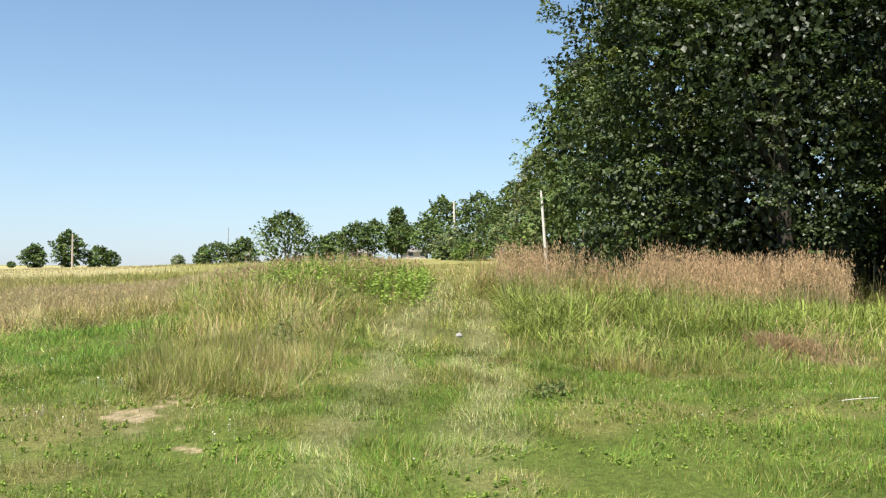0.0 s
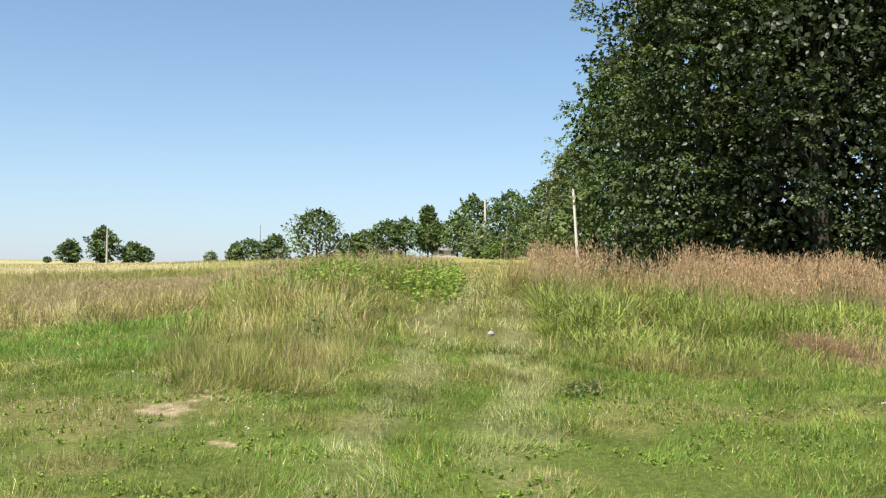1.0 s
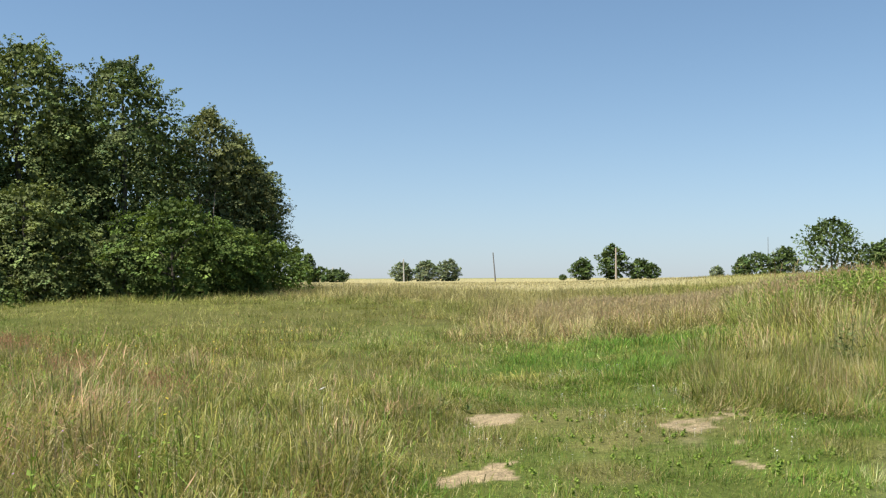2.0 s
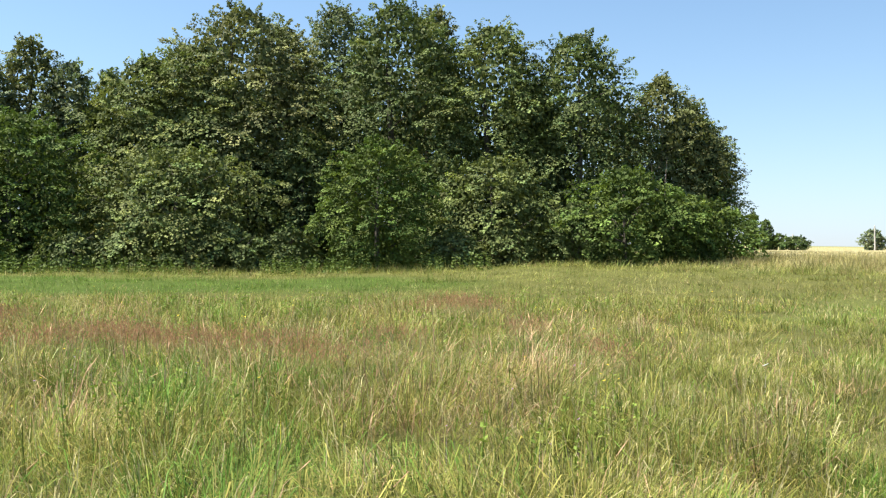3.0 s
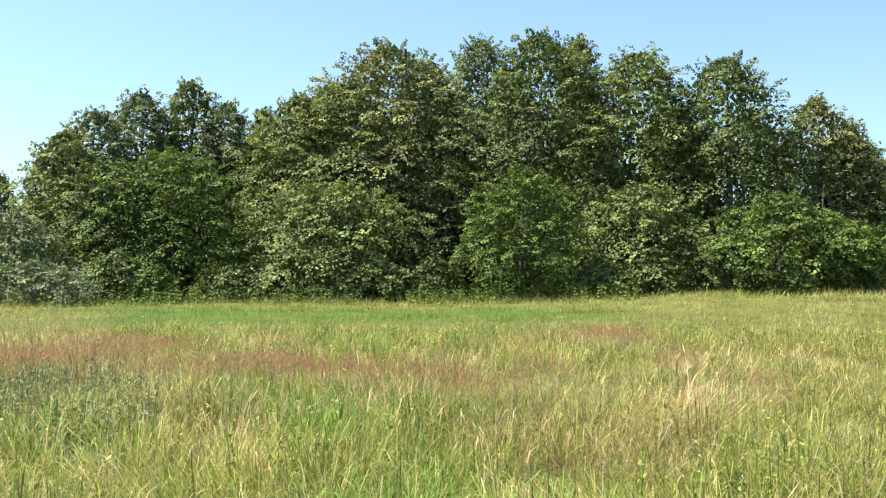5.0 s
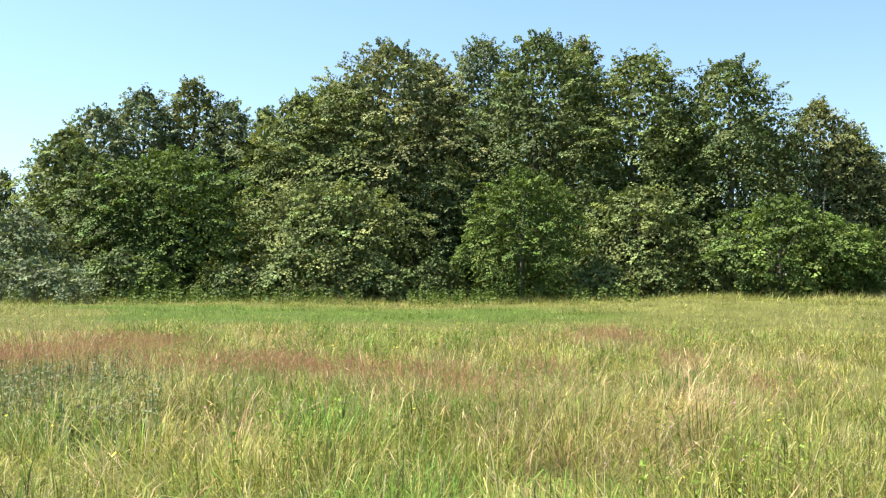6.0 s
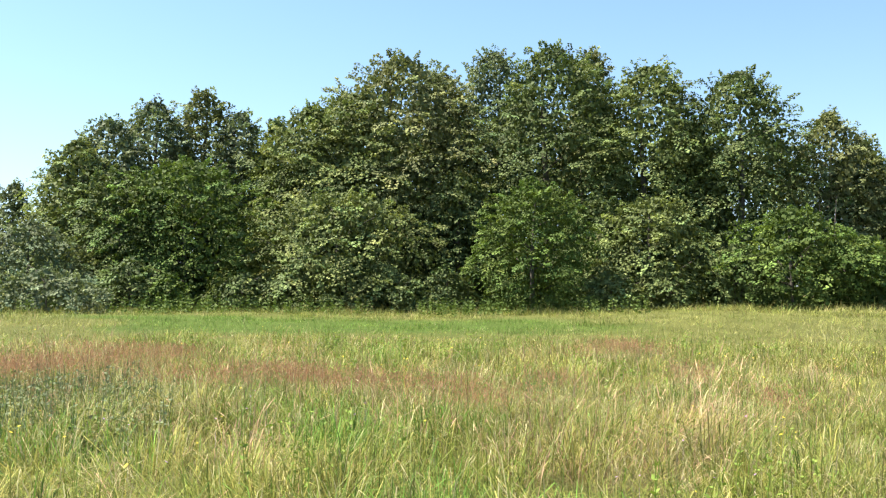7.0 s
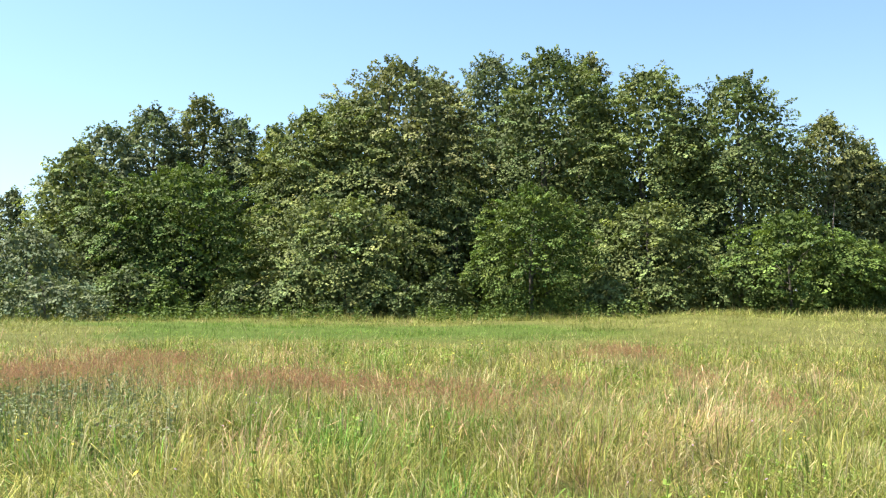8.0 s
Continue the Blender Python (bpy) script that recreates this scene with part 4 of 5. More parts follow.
tree("shrub", 13.10, 45, 2.2, 2.9, LIME, "low sunlit boughs under the trees", "shrub", "round", seed=67, reach=0.7, leaf=0.12, per=30, low=0.0, group="shrubs")
tree("near_tree", 80.3, 28, 15.6, 6.4, GLOSSY, "big dark glossy-leaved tree beside the grass bank", "tree", "broad", low=0.6, seed=68, reach=1.1, leaf=0.10, per=84, inner=0.19, close=1.3, slim=0.36, tidy=0.28, rise=0.5, ragged=2.0, dense=0.85, limbs=18, girth=0.2, bark=DIM_BARK, group="trees beside the bank")
tree("near_tree", 86.88, 27, 14.6, 8.1, SHADED, "big dark glossy-leaved tree with bare twigs", "tree", "broad", low=0.6, seed=69, reach=1.1, leaf=0.10, per=84, inner=0.19, close=1.3, slim=0.36, tidy=0.28, rise=0.5, ragged=2.0, dense=0.85, limbs=18, girth=0.2, bark=DIM_BARK, group="trees beside the bank")
tree("near_tree", 94.29, 27, 13.8, 7.5, SHADED, "big dark tree with its trunk in the shade", "tree", "high", low=1.6, seed=70, reach=1.1, leaf=0.10, per=84, inner=0.19, close=1.3, slim=0.36, tidy=0.28, rise=0.5, ragged=2.0, dense=0.85, limbs=18, girth=0.2, bark=DIM_BARK, group="trees beside the bank")
tree("near_tree", 81.94, 36, 14.8, 9.2, SHADED, "dark tree behind the front row", "tree", "broad", low=0.6, seed=71, reach=1.3, leaf=0.2, per=30, inner=0.36, close=1.4, slim=0.34, tidy=0.3, dense=0.8, limbs=10, bark=DIM_BARK, group="trees beside the bank")
tree("near_tree", 90.39, 35, 13.9, 9.4, SHADED, "dark tree behind the front row", "tree", "broad", low=0.6, seed=72, reach=1.3, leaf=0.2, per=30, inner=0.36, close=1.4, slim=0.34, tidy=0.3, dense=0.8, limbs=10, bark=DIM_BARK, group="trees beside the bank")
tree("near_tree", 75.64, 46, 10.9, 6.4, DARK, "dark green hornbeam with tiered sprays", "tree", "tall", low=0.6, seed=73, reach=1.3, leaf=0.2, per=30, inner=0.36, close=1.4, slim=0.34, tidy=0.3, dense=0.8, limbs=10, bark=DIM_BARK, group="trees beside the bank")
tree("hedge_tree", 72.67, 52, 6.9, 3.7, OLIVE, "olive-green tree along the track", "tree", "tall", low=0.3, seed=74, reach=0.96, leaf=0.11, per=30, tidy=0.25, ragged=1.3, rise=0.25)
tree("hedge_tree", 74.50, 56, 6.8, 5.5, DARK, "green tree along the track", "tree", "tall", low=0.3, seed=75, reach=1.12, leaf=0.12, per=30, tidy=0.25, ragged=1.3, rise=0.25)
tree("hedge_tree", 71.34, 70, 5.9, 5.0, DARK, "dark green tree along the track", "tree", "tall", low=0.3, seed=76, reach=1.30, leaf=0.15, per=30, tidy=0.25, ragged=1.3, rise=0.25)
tree("hedge_tree", 69.15, 80, 5.6, 5.2, DARK, "willow-like grey-green tree along the track", "tree", "round", low=0.3, seed=77, reach=1.35, leaf=0.18, per=30, tidy=0.25, ragged=1.3, rise=0.25)
tree("hedge_tree", 71.85, 60, 2.9, 2.3, VIVID, "yellow-green sunlit bush along the track", "tree", "round", low=0.3, seed=78, reach=0.60, leaf=0.13, per=30, tidy=0.25, ragged=1.3, rise=0.25)
tree("hedge_tree", 70.17, 90, 4.5, 5.2, DARK, "green tree along the track", "tree", "tall", low=0.3, seed=79, reach=1.35, leaf=0.20, per=30, tidy=0.25, ragged=1.3, rise=0.25)
tree("hedge_tree", 72.85, 75, 4.6, 5.4, DARK, "dark green tree behind a pole", "tree", "round", low=0.3, seed=80, reach=1.40, leaf=0.17, per=30, tidy=0.25, ragged=1.3, rise=0.25)
tree("shrub", 67.65, 85, 2.6, 3.5, GREY, "grey-green willow shrub beside the track", "shrub", "round", low=0.1, seed=81, reach=0.91, leaf=0.19, per=30, tidy=0.255, ragged=1.3, rise=0.25, group="shrubs")
tree("shrub", 68.77, 70, 1.4, 2.5, VIVID, "low light green bush beside the track", "shrub", "round", low=0.1, seed=82, reach=0.65, leaf=0.15, per=30, tidy=0.255, ragged=1.3, rise=0.25, group="shrubs")
tree("shrub", 67.32, 72, 1.3, 2.1, GREEN, "low green bush beside the track", "shrub", "round", low=0.1, seed=83, reach=0.55, leaf=0.16, per=30, tidy=0.255, ragged=1.3, rise=0.25, group="shrubs")
tree("village_tree", 66.96, 130, 9.0, 6.7, DARK, "dark rounded tree in the hamlet", "tree", "round", low=0.6, seed=84, reach=1.74, leaf=0.29, per=22, tidy=0.25, ragged=1.3, rise=0.25)
tree("orchard_tree", 61.83, 120, 5.0, 4.3, DARK, "dark fruit tree with a bare trunk", "tree", "high", low=1.3, seed=85, reach=1.12, leaf=0.26, per=22, tidy=0.25, ragged=1.3, rise=0.25, group="fruit trees")
tree("orchard_tree", 62.93, 122, 5.4, 4.7, DARK, "fruit tree with a bare trunk", "tree", "high", low=1.3, seed=86, reach=1.22, leaf=0.27, per=22, tidy=0.25, ragged=1.3, rise=0.25, group="fruit trees")
tree("orchard_tree", 64.27, 135, 7.8, 3.1, DARK, "slim dark tree above the fruit trees", "tree", "tall", low=1.3, seed=87, reach=0.81, leaf=0.27, per=22, tidy=0.25, ragged=1.3, rise=0.25, group="fruit trees")
tree("orchard_tree", 64.52, 124, 5.0, 4.8, DARK, "fruit tree with a bare trunk", "tree", "high", low=1.3, seed=88, reach=1.25, leaf=0.27, per=22, tidy=0.25, ragged=1.3, rise=0.25, group="fruit trees")
tree("orchard_tree", 66.03, 120, 5.5, 5.1, DARK, "dark fruit tree with a bare trunk", "tree", "high", low=1.3, seed=89, reach=1.33, leaf=0.26, per=22, tidy=0.25, ragged=1.3, rise=0.25, group="fruit trees")
tree("village_tree", 60.50, 150, 4.8, 4.9, DARK, "dark small tree in the hamlet", "tree", "tall", low=0.6, seed=90, reach=1.27, leaf=0.33, per=22, tidy=0.25, ragged=1.3, rise=0.25)
tree("village_tree", 59.84, 150, 4.3, 3.9, DARK, "dark small tree in the hamlet", "tree", "tall", low=0.6, seed=91, reach=1.01, leaf=0.33, per=22, tidy=0.25, ragged=1.3, rise=0.25)
tree("round_tree", 57.68, 120, 6.6, 8.0, DARK, "large round-crowned green tree by the field", "tree", "broad", low=0.1, seed=92, reach=2.08, leaf=0.26, per=22, tidy=0.25, ragged=1.3, rise=0.25)
tree("field_bush", 53.74, 180, 4.5, 7.6, DARK, "green bush at the field's edge", "shrub", "round", low=0.1, seed=93, reach=1.98, leaf=0.40, per=22, tidy=0.25, ragged=1.3, rise=0.25)
tree("field_bush", 55.18, 180, 5.3, 5.0, DARK, "green bush at the field's edge", "shrub", "round", low=0.1, seed=94, reach=1.30, leaf=0.40, per=22, tidy=0.25, ragged=1.3, rise=0.25)
tree("field_bush", 52.95, 180, 3.5, 3.3, DARK, "low dark bush at the field's edge", "shrub", "round", low=0.1, seed=95, reach=0.86, leaf=0.29, per=22, tidy=0.25, ragged=1.3, rise=0.25)
tree("field_bush", 51.60, 200, 2.3, 2.7, HAZED, "small green bush in the field", "shrub", "round", low=0.1, seed=96, reach=0.70, leaf=0.24, per=22, tidy=0.25, ragged=1.3, rise=0.25)
tree("field_tree", 43.94, 240, 5.6, 5.5, DARK, "small conical tree far across the field", "tree", "broad", low=0.1, seed=97, reach=1.43, leaf=0.49, per=22, tidy=0.25, ragged=1.3, rise=0.25)
tree("field_tree", 45.66, 240, 8.6, 7.6, DARK, "tree with a ragged crown far across the field", "tree", "high", low=0.1, seed=98, reach=1.98, leaf=0.53, per=22, tidy=0.25, ragged=1.3, rise=0.25)
tree("field_tree", 47.24, 240, 4.9, 6.0, DARK, "round tree far across the field", "tree", "broad", low=0.1, seed=99, reach=1.56, leaf=0.53, per=22, tidy=0.25, ragged=1.3, rise=0.25)
tree("field_tree", 47.94, 240, 3.7, 3.6, DARK, "low round tree far across the field", "tree", "broad", low=0.1, seed=100, reach=0.94, leaf=0.32, per=22, tidy=0.25, ragged=1.3, rise=0.25)
tree("field_bush", 42.76, 260, 1.6, 2.0, DARK, "tiny bush far across the field", "shrub", "broad", low=0.1, seed=101, reach=0.55, leaf=0.19, per=22, tidy=0.25, ragged=1.3, rise=0.25)
tree("field_tree", 33.25, 260, 5.2, 5.6, HAZED, "pale green round tree far across the field", "tree", "broad", low=0.1, seed=102, reach=1.46, leaf=0.50, per=22, tidy=0.25, ragged=1.3, rise=0.25)
tree("field_tree", 34.64, 260, 5.6, 6.2, HAZED, "pale green round tree far across the field", "tree", "broad", low=0.1, seed=103, reach=1.61, leaf=0.55, per=22, tidy=0.25, ragged=1.3, rise=0.25)
tree("field_tree", 35.99, 260, 5.8, 6.2, HAZED, "pale green round tree far across the field", "tree", "broad", low=0.1, seed=104, reach=1.61, leaf=0.55, per=22, tidy=0.25, ragged=1.3, rise=0.25)
tree("field_tree", 27.01, 220, 8.4, 2.5, DARK, "slim dark poplar far off", "tree", "tall", low=0.1, seed=105, reach=0.65, leaf=0.22, per=22, tidy=0.25, ragged=1.3, rise=0.25)
tree("field_tree", 27.71, 220, 6.6, 3.5, DARK, "dark slim tree far off", "tree", "tall", low=0.1, seed=106, reach=0.91, leaf=0.31, per=22, tidy=0.25, ragged=1.3, rise=0.25)
tree("field_bush", 28.45, 220, 3.4, 5.4, DARK, "green bushes far off", "shrub", "broad", low=0.1, seed=107, reach=1.40, leaf=0.48, per=22, tidy=0.25, ragged=1.3, rise=0.25)
tree("field_bush", 29.44, 220, 3.1, 4.8, DARK, "green bush far off beside a pole", "shrub", "broad", low=0.1, seed=108, reach=1.25, leaf=0.42, per=22, tidy=0.25, ragged=1.3, rise=0.25)


def pole(name, az, d, height, girth, label, lean=0.0, tint=(0.55, 0.52, 0.47)):
    x, y = at(az, d)
    m, n, b = material("weathered_pole", 0.85, 0.2)
    f = noise_tex(n, 5, 5, 0.7)
    n.links.new(ramp(n, f, [(0.3, tuple(c * 0.7 for c in tint)), (0.7, tint)]), b.inputs["Base Color"])
    bump(n, b, f, 0.3, 0.02)
    t = np.linspace(0, 1, 7)
    v, q = tube(np.c_[-lean * height * t * math.cos(radians(az)), lean * height * t * math.sin(radians(az)), -0.6 + t * (height + 0.6)], girth * (1.15 - 0.4 * t), 10)
    top = np.r_[v[-10:], [v[-10:].mean(0) + np.array([0, 0, girth * 0.4])]]
    i = np.arange(10)
    cap = np.c_[i, np.roll(i, -1), np.full(10, 10)] + len(v)
    me = make_mesh(name, np.r_[v, top], [q, cap], m, smooth=True)
    ob = new(name, me)
    ob.location = (x, y, float(ground_z(x, y)))
    return tagged(ob, label, "pole", "poles")


pole("utility_pole", 73.33, 42, 4.1, 0.07, "whitish weathered pole leaning beside dark trees", 0.085, (0.72, 0.68, 0.62))
pole("utility_pole", 67.72, 118, 7.2, 0.15, "pale weathered pole above the fruit trees", 0.03, (0.62, 0.58, 0.5))
pole("utility_pole", 45.87, 235, 7.6, 0.22, "pale wooden pole beside a far tree", 0.0, (0.5, 0.42, 0.34))
pole("utility_pole", 38.80, 230, 6.9, 0.16, "thin dark pole leaning in the field", 0.09, (0.2, 0.19, 0.18))
pole("utility_pole", 29.13, 330, 4.7, 0.20, "thin pale pole far across the field", 0.0)
pole("utility_pole", 33.35, 250, 5.9, 0.19, "pale pole before a round tree", 0.03)
pole("thin_mast", 54.37, 300, 11.6, 0.10, "thin dark mast above far bushes", 0.0, (0.2, 0.2, 0.2))


def house(az, d, wide, deep, wall_h, roof_h, label):
    """A low plastered farm building: walls with a door and windows set in, and a pitched roof."""
    x, y = at(az, d)
    root = thing("farm_house", x, y, float(ground_z(x, y)), label, "house", "farm houses")
    root.rotation_euler = (0, 0, radians(-az + 12))
    plaster, n, b = material("pale_plaster", 0.9, 0.2)
    n.links.new(ramp(n, noise_tex(n, 2.5, 6), [(0.3, (0.42, 0.36, 0.32)), (0.7, (0.6, 0.53, 0.48))]), b.inputs["Base Color"])
    tiles, n, b = material("grey_roof", 0.85, 0.2)
    n.links.new(ramp(n, noise_tex(n, 6, 5), [(0.3, (0.13, 0.12, 0.11)), (0.7, (0.24, 0.22, 0.2))]), b.inputs["Base Color"])
    glass, n, b = material("dark_glass", 0.1, 0.6)
    b.inputs["Base Color"].default_value = (0.03, 0.035, 0.04, 1)

    def box(cx, cy, cz, sx, sy, sz, mat, name, parent, label=""):
        bm = bmesh.new()
        bmesh.ops.create_cube(bm, size=1, matrix=Matrix.Translation((cx, cy, cz)) @ Matrix.Diagonal((sx, sy, sz, 1)))
        bmesh.ops.bevel(bm, geom=bm.edges[:], offset=0.02, segments=1, affect="EDGES")
        me = bpy.data.meshes.new(name)
        bm.to_mesh(me)
        bm.free()
        me.materials.append(mat)
        return part(name, me, parent, label)
    box(0, deep / 2, wall_h / 2 - 0.1, wide, deep, wall_h + 0.2, plaster, "wall", root)
    bm = bmesh.new()
    o, hw = 0.35, wide / 2 + 0.35
    pts = [bm.verts.new(p) for p in ((-hw, -o, wall_h), (hw, -o, wall_h), (hw, deep + o, wall_h), (-hw, deep + o, wall_h), (-hw, deep / 2, wall_h + roof_h), (hw, deep / 2, wall_h + roof_h))]
    for f in ((0, 1, 5, 4), (2, 3, 4, 5), (0, 4, 3), (1, 2, 5), (3, 2, 1, 0)):
        bm.faces.new([pts[i] for i in f])
    me = bpy.data.meshes.new("roof")
    bm.to_mesh(me)
    bm.free()
    me.materials.append(tiles)
    part("roof", me, root)
    for k in (-0.28, 0.28):
        w = box(wide * k, -0.02, 1.35, 0.9, 0.12, 0.9, plaster, "window", root)
        box(wide * k, -0.09, 1.35, 0.74, 0.03, 0.74, glass, "pane", w)


house(62.3, 150, 2.6, 4.0, 1.5, 0.7, "low pale farm house behind fruit trees")
house(65.4, 150, 3.4, 4.0, 1.6, 0.8, "low pale pinkish farm house behind fruit trees")


# ---- weeds, reeds, single plants ----
def weed_stand(name, label, seed, spots, height, leaf, mat, kind="stuff", category="weeds", slim=0.3, step=0.09, per=2):
    """Upright leafy stems: pairs of leaves all the way up."""
    rs = np.random.RandomState(seed)
    P, A, N, S = [], [], [], []
    stems = []
    for x, y in spots:
        z = float(ground_z(x, y))
        h = height * rs.uniform(0.6, 1.15)
        lx, ly = rs.normal(0, 0.12, 2) * h
        k = max(4, int(h / step))
        for i in range(k):
            f = (i + 0.6) / k
            c = np.array((x + lx * f, y + ly * f, z + h * f))
            phi0 = rs.rand() * 6.28
            for j in range(per):
                phi = phi0 + j * 2 * np.pi / per + rs.normal(0, 0.3)
                P.append(c)
                A.append((math.cos(phi), math.sin(phi), rs.uniform(-0.3, 1.0)))
                N.append((rs.normal(0, 0.8), rs.normal(0, 0.8), 0.9))
                S.append(leaf * (1.15 - 0.6 * f) * rs.uniform(0.7, 1.2))
        stems.append(tube(np.array([(x, y, z - 0.03), (x + lx * 0.5, y + ly * 0.5, z + h * 0.5), (x + lx, y + ly, z + h)]), [0.006, 0.005, 0.003], 3))
    v, f = leaves(np.array(P), np.array(A), np.array(N), np.array(S), rs, slim)
    sv, sf = join(stems)
    ob = new(name, make_mesh(name, np.r_[v, sv], [f[0], sf[0] + len(v)], mat))
    return tagged(ob, label, category, kind=kind)


def scatter(rs, n, a0, a1, d0, d1, clump=None, cut=0.45):
    out = []
    while len(out) < n:
        az, d = rs.uniform(a0, a1), math.sqrt(rs.uniform(d0 ** 2, d1 ** 2))
        x, y = at(az, d)
        if clump is None or lattice(np.array([x]), np.array([y]), clump, 77)[0] > cut:
            out.append((x, y))
    return out


def reed_bed():
    """Tall broad-bladed grass along the front of the bank."""
    rs = np.random.RandomState(203)
    n = 30000
    az, d = rs.uniform(70.5, 92, n), rs.uniform(13, 25, n)
    x, y = d * np.sin(np.radians(az)), d * np.cos(np.radians(az))
    front = np.interp(az, BANK[0], BANK[1]) + (lattice(x, y, 1.5, 5) - 0.5) * 1.6
    keep = (d > front) & (d < front + 7.0) & (lattice(x, y, 0.7, 41) + 0.25 * rs.rand(n) > 0.5)
    x, y, d, front = x[keep], y[keep], d[keep], front[keep]
    n = len(x)
    tone = lattice(x, y, 0.7, 42)[:, None]
    tints = (TINTS[0] * 0.75 + TINTS[1] * 0.25) * (0.6 + 0.8 * tone) * rs.uniform(0.55, 1.35, (n, 1)) + 0.10 * TINTS[2]
    h = (0.30 + 0.75 * lattice(x, y, 0.9, 43)) * rs.uniform(0.6, 1.2, n) * (0.45 + 0.55 * sstep(0, 3, d - front))
    v, f, c = blades(x, y, h, rs.uniform(0.009, 0.026, n), tints, rs, 1.5, plain=True)
    return tagged(new("reeds", make_mesh("reeds", v, f, GRASS, c)), "bright green broad-bladed grass on the bank", "grass", kind="stuff")


def panicles(name, label, seed, x, y, low, high, tint, spray=8, reach=0.13, grain=0.022):
    """Thin stems that end in airy, reddish flower heads."""
    rs = np.random.RandomState(seed)
    n = len(x)
    h = low + (high - low) * np.clip(0.6 * lattice(x, y, 0.8, seed) + 0.55 * rs.rand(n), 0, 1.15)
    z = ground_z(x, y)
    lean = rs.normal(0, 0.10, (n, 2)) * h[:, None]
    top = np.c_[x + lean[:, 0], y + lean[:, 1], z + h]
    foot = np.c_[x, y, z - 0.02]
    side = np.c_[rs.normal(0, 1, (n, 2)), np.zeros(n)]
    side = unit(side) * np.maximum(0.0016, np.hypot(x, y) * 0.00012)[:, None]
    v1 = np.stack([foot - side, foot + side, top], 1).reshape(-1, 3)
    f1 = np.arange(3 * n).reshape(-1, 3)
    who = np.repeat(np.arange(n), spray)
    m = len(who)
    q = rs.rand(m)
    p = top[who] - np.c_[np.zeros((m, 2)), q * reach] + np.c_[rs.normal(0, 1, (m, 2)) * (0.005 + 0.12 * reach * q)[:, None], np.zeros(m)]
    v2, f2 = leaves(p, rs.normal(0, 0.28, (m, 3)) + np.array([[0, 0, 1.0]]), rs.normal(0, 1, (m, 3)), 2.2 * grain * rs.uniform(0.6, 1.5, m), rs, 0.075)
    cols = np.r_[np.repeat(np.tile(TINTS[2] * 0.8, (n, 1)), 3, 0), np.repeat(np.array([tint]) * rs.uniform(0.7, 1.3, (n, 1)), 4 * spray, 0)]
    ob = new(name, make_mesh(name, np.r_[v1, v2], [f1, f2[0] + len(v1)], GRASS, cols))
    return tagged(ob, label, "grass", kind="stuff")


def drift(seed, n, a0, a1, d0, d1, size, cut):
    rs = np.random.RandomState(seed)
    az, d = np.radians(rs.uniform(a0, a1, n)), np.sqrt(rs.uniform(d0 ** 2, d1 ** 2, n))
    x, y = d * np.sin(az), d * np.cos(az)
    keep = rs.rand(n) < sstep(cut - 0.12, cut + 0.12, lattice(x, y, size, seed) * 0.75 + lattice(x, y, size * 0.3, seed + 1) * 0.25)
    return x[keep], y[keep]


RUST = (0.45, 0.25, 0.14)
TAN = (0.50, 0.345, 0.20)
def clustered(seed, per_m2):
    """Places within the drifts, thinning out towards their rims."""
    rs = np.random.RandomState(seed)
    xs, ys = [], []
    for ra, rd, rw, rl in DRIFTS:
        k = rs.poisson(per_m2 * rw * rl * math.pi)
        u, v = rs.normal(0, 0.55, k) * rw, rs.normal(0, 0.55, k) * rl
        c, q = math.cos(radians(ra)), math.sin(radians(ra))
        cx, cy = at(ra, rd)
        xs.append(cx + u * c + v * q)
        ys.append(cy - u * q + v * c)
    return np.concatenate(xs), np.concatenate(ys)


panicles("red_grass", "reddish flowering grass drifts in the meadow", 401, *clustered(21, 230), 0.40, 0.64, RUST, 8, 0.2, 0.014)
panicles("red_grass", "scattered reddish flowering grass in the meadow", 403, *drift(33, 2000, -28, 30, 8, 22, 1.6, 0.62), 0.4, 0.6, RUST, 8, 0.16, 0.012)
panicles("red_grass", "tall tan-red flowering grass on the bank", 404, *drift(35, 5600, 70.4, 90, 20.0, 25, 1.2, 0.42), 0.6, 1.62, TAN, 9, 0.30, 0.029)
panicles("red_grass", "reddish flowering grass beside the field", 405, *drift(37, 2800, 41, 56, 23, 35, 2.4, 0.5), 0.5, 0.8, (0.50, 0.40, 0.23), 8, 0.16, 0.03)
panicles("red_grass", "rust-coloured flattened grass tuft before the bank", 406, *(c + np.random.RandomState(7).normal(0, w, 420) for c, w in ((15.9, 0.2), (0.95, 0.3))), 0.2, 0.4, (0.40, 0.28, 0.16), 9, 0.2, 0.02)
panicles("red_grass", "reddish grass among the weeds of the mound", 407, *drift(39, 1800, 54, 66, 20, 32, 1.8, 0.58), 0.5, 0.8, TAN, 8, 0.16, 0.03)


rs = np.random.RandomState(5)
weed_stand("weeds", "light green tall weeds on an overgrown mound", 201, scatter(rs, 380, 54, 66, 19, 33, 2.3, 0.42) + scatter(rs, 330, 55, 66.5, 20, 32), 0.66, 0.12, WEED)
weed_stand("weeds", "green nettle-like weeds among dry grass", 202, scatter(rs, 260, 54, 64, 19, 31, 1.2, 0.5), 0.55, 0.10, WEED)
reed_bed()
weed_stand("weeds", "dark green thistle-like plants beside the track", 204, [(11.6 + rs.normal(0, 0.09), 7.3 + rs.normal(0, 0.1)) for _ in range(9)], 0.62, 0.09, GREEN)
weed_stand("weeds", "dark green low rosette plants in the lawn", 205, [(10.45 + rs.normal(0, 0.2), 3.08 + rs.normal(0, 0.13)) for _ in range(26)], 0.12, 0.06, GREEN)
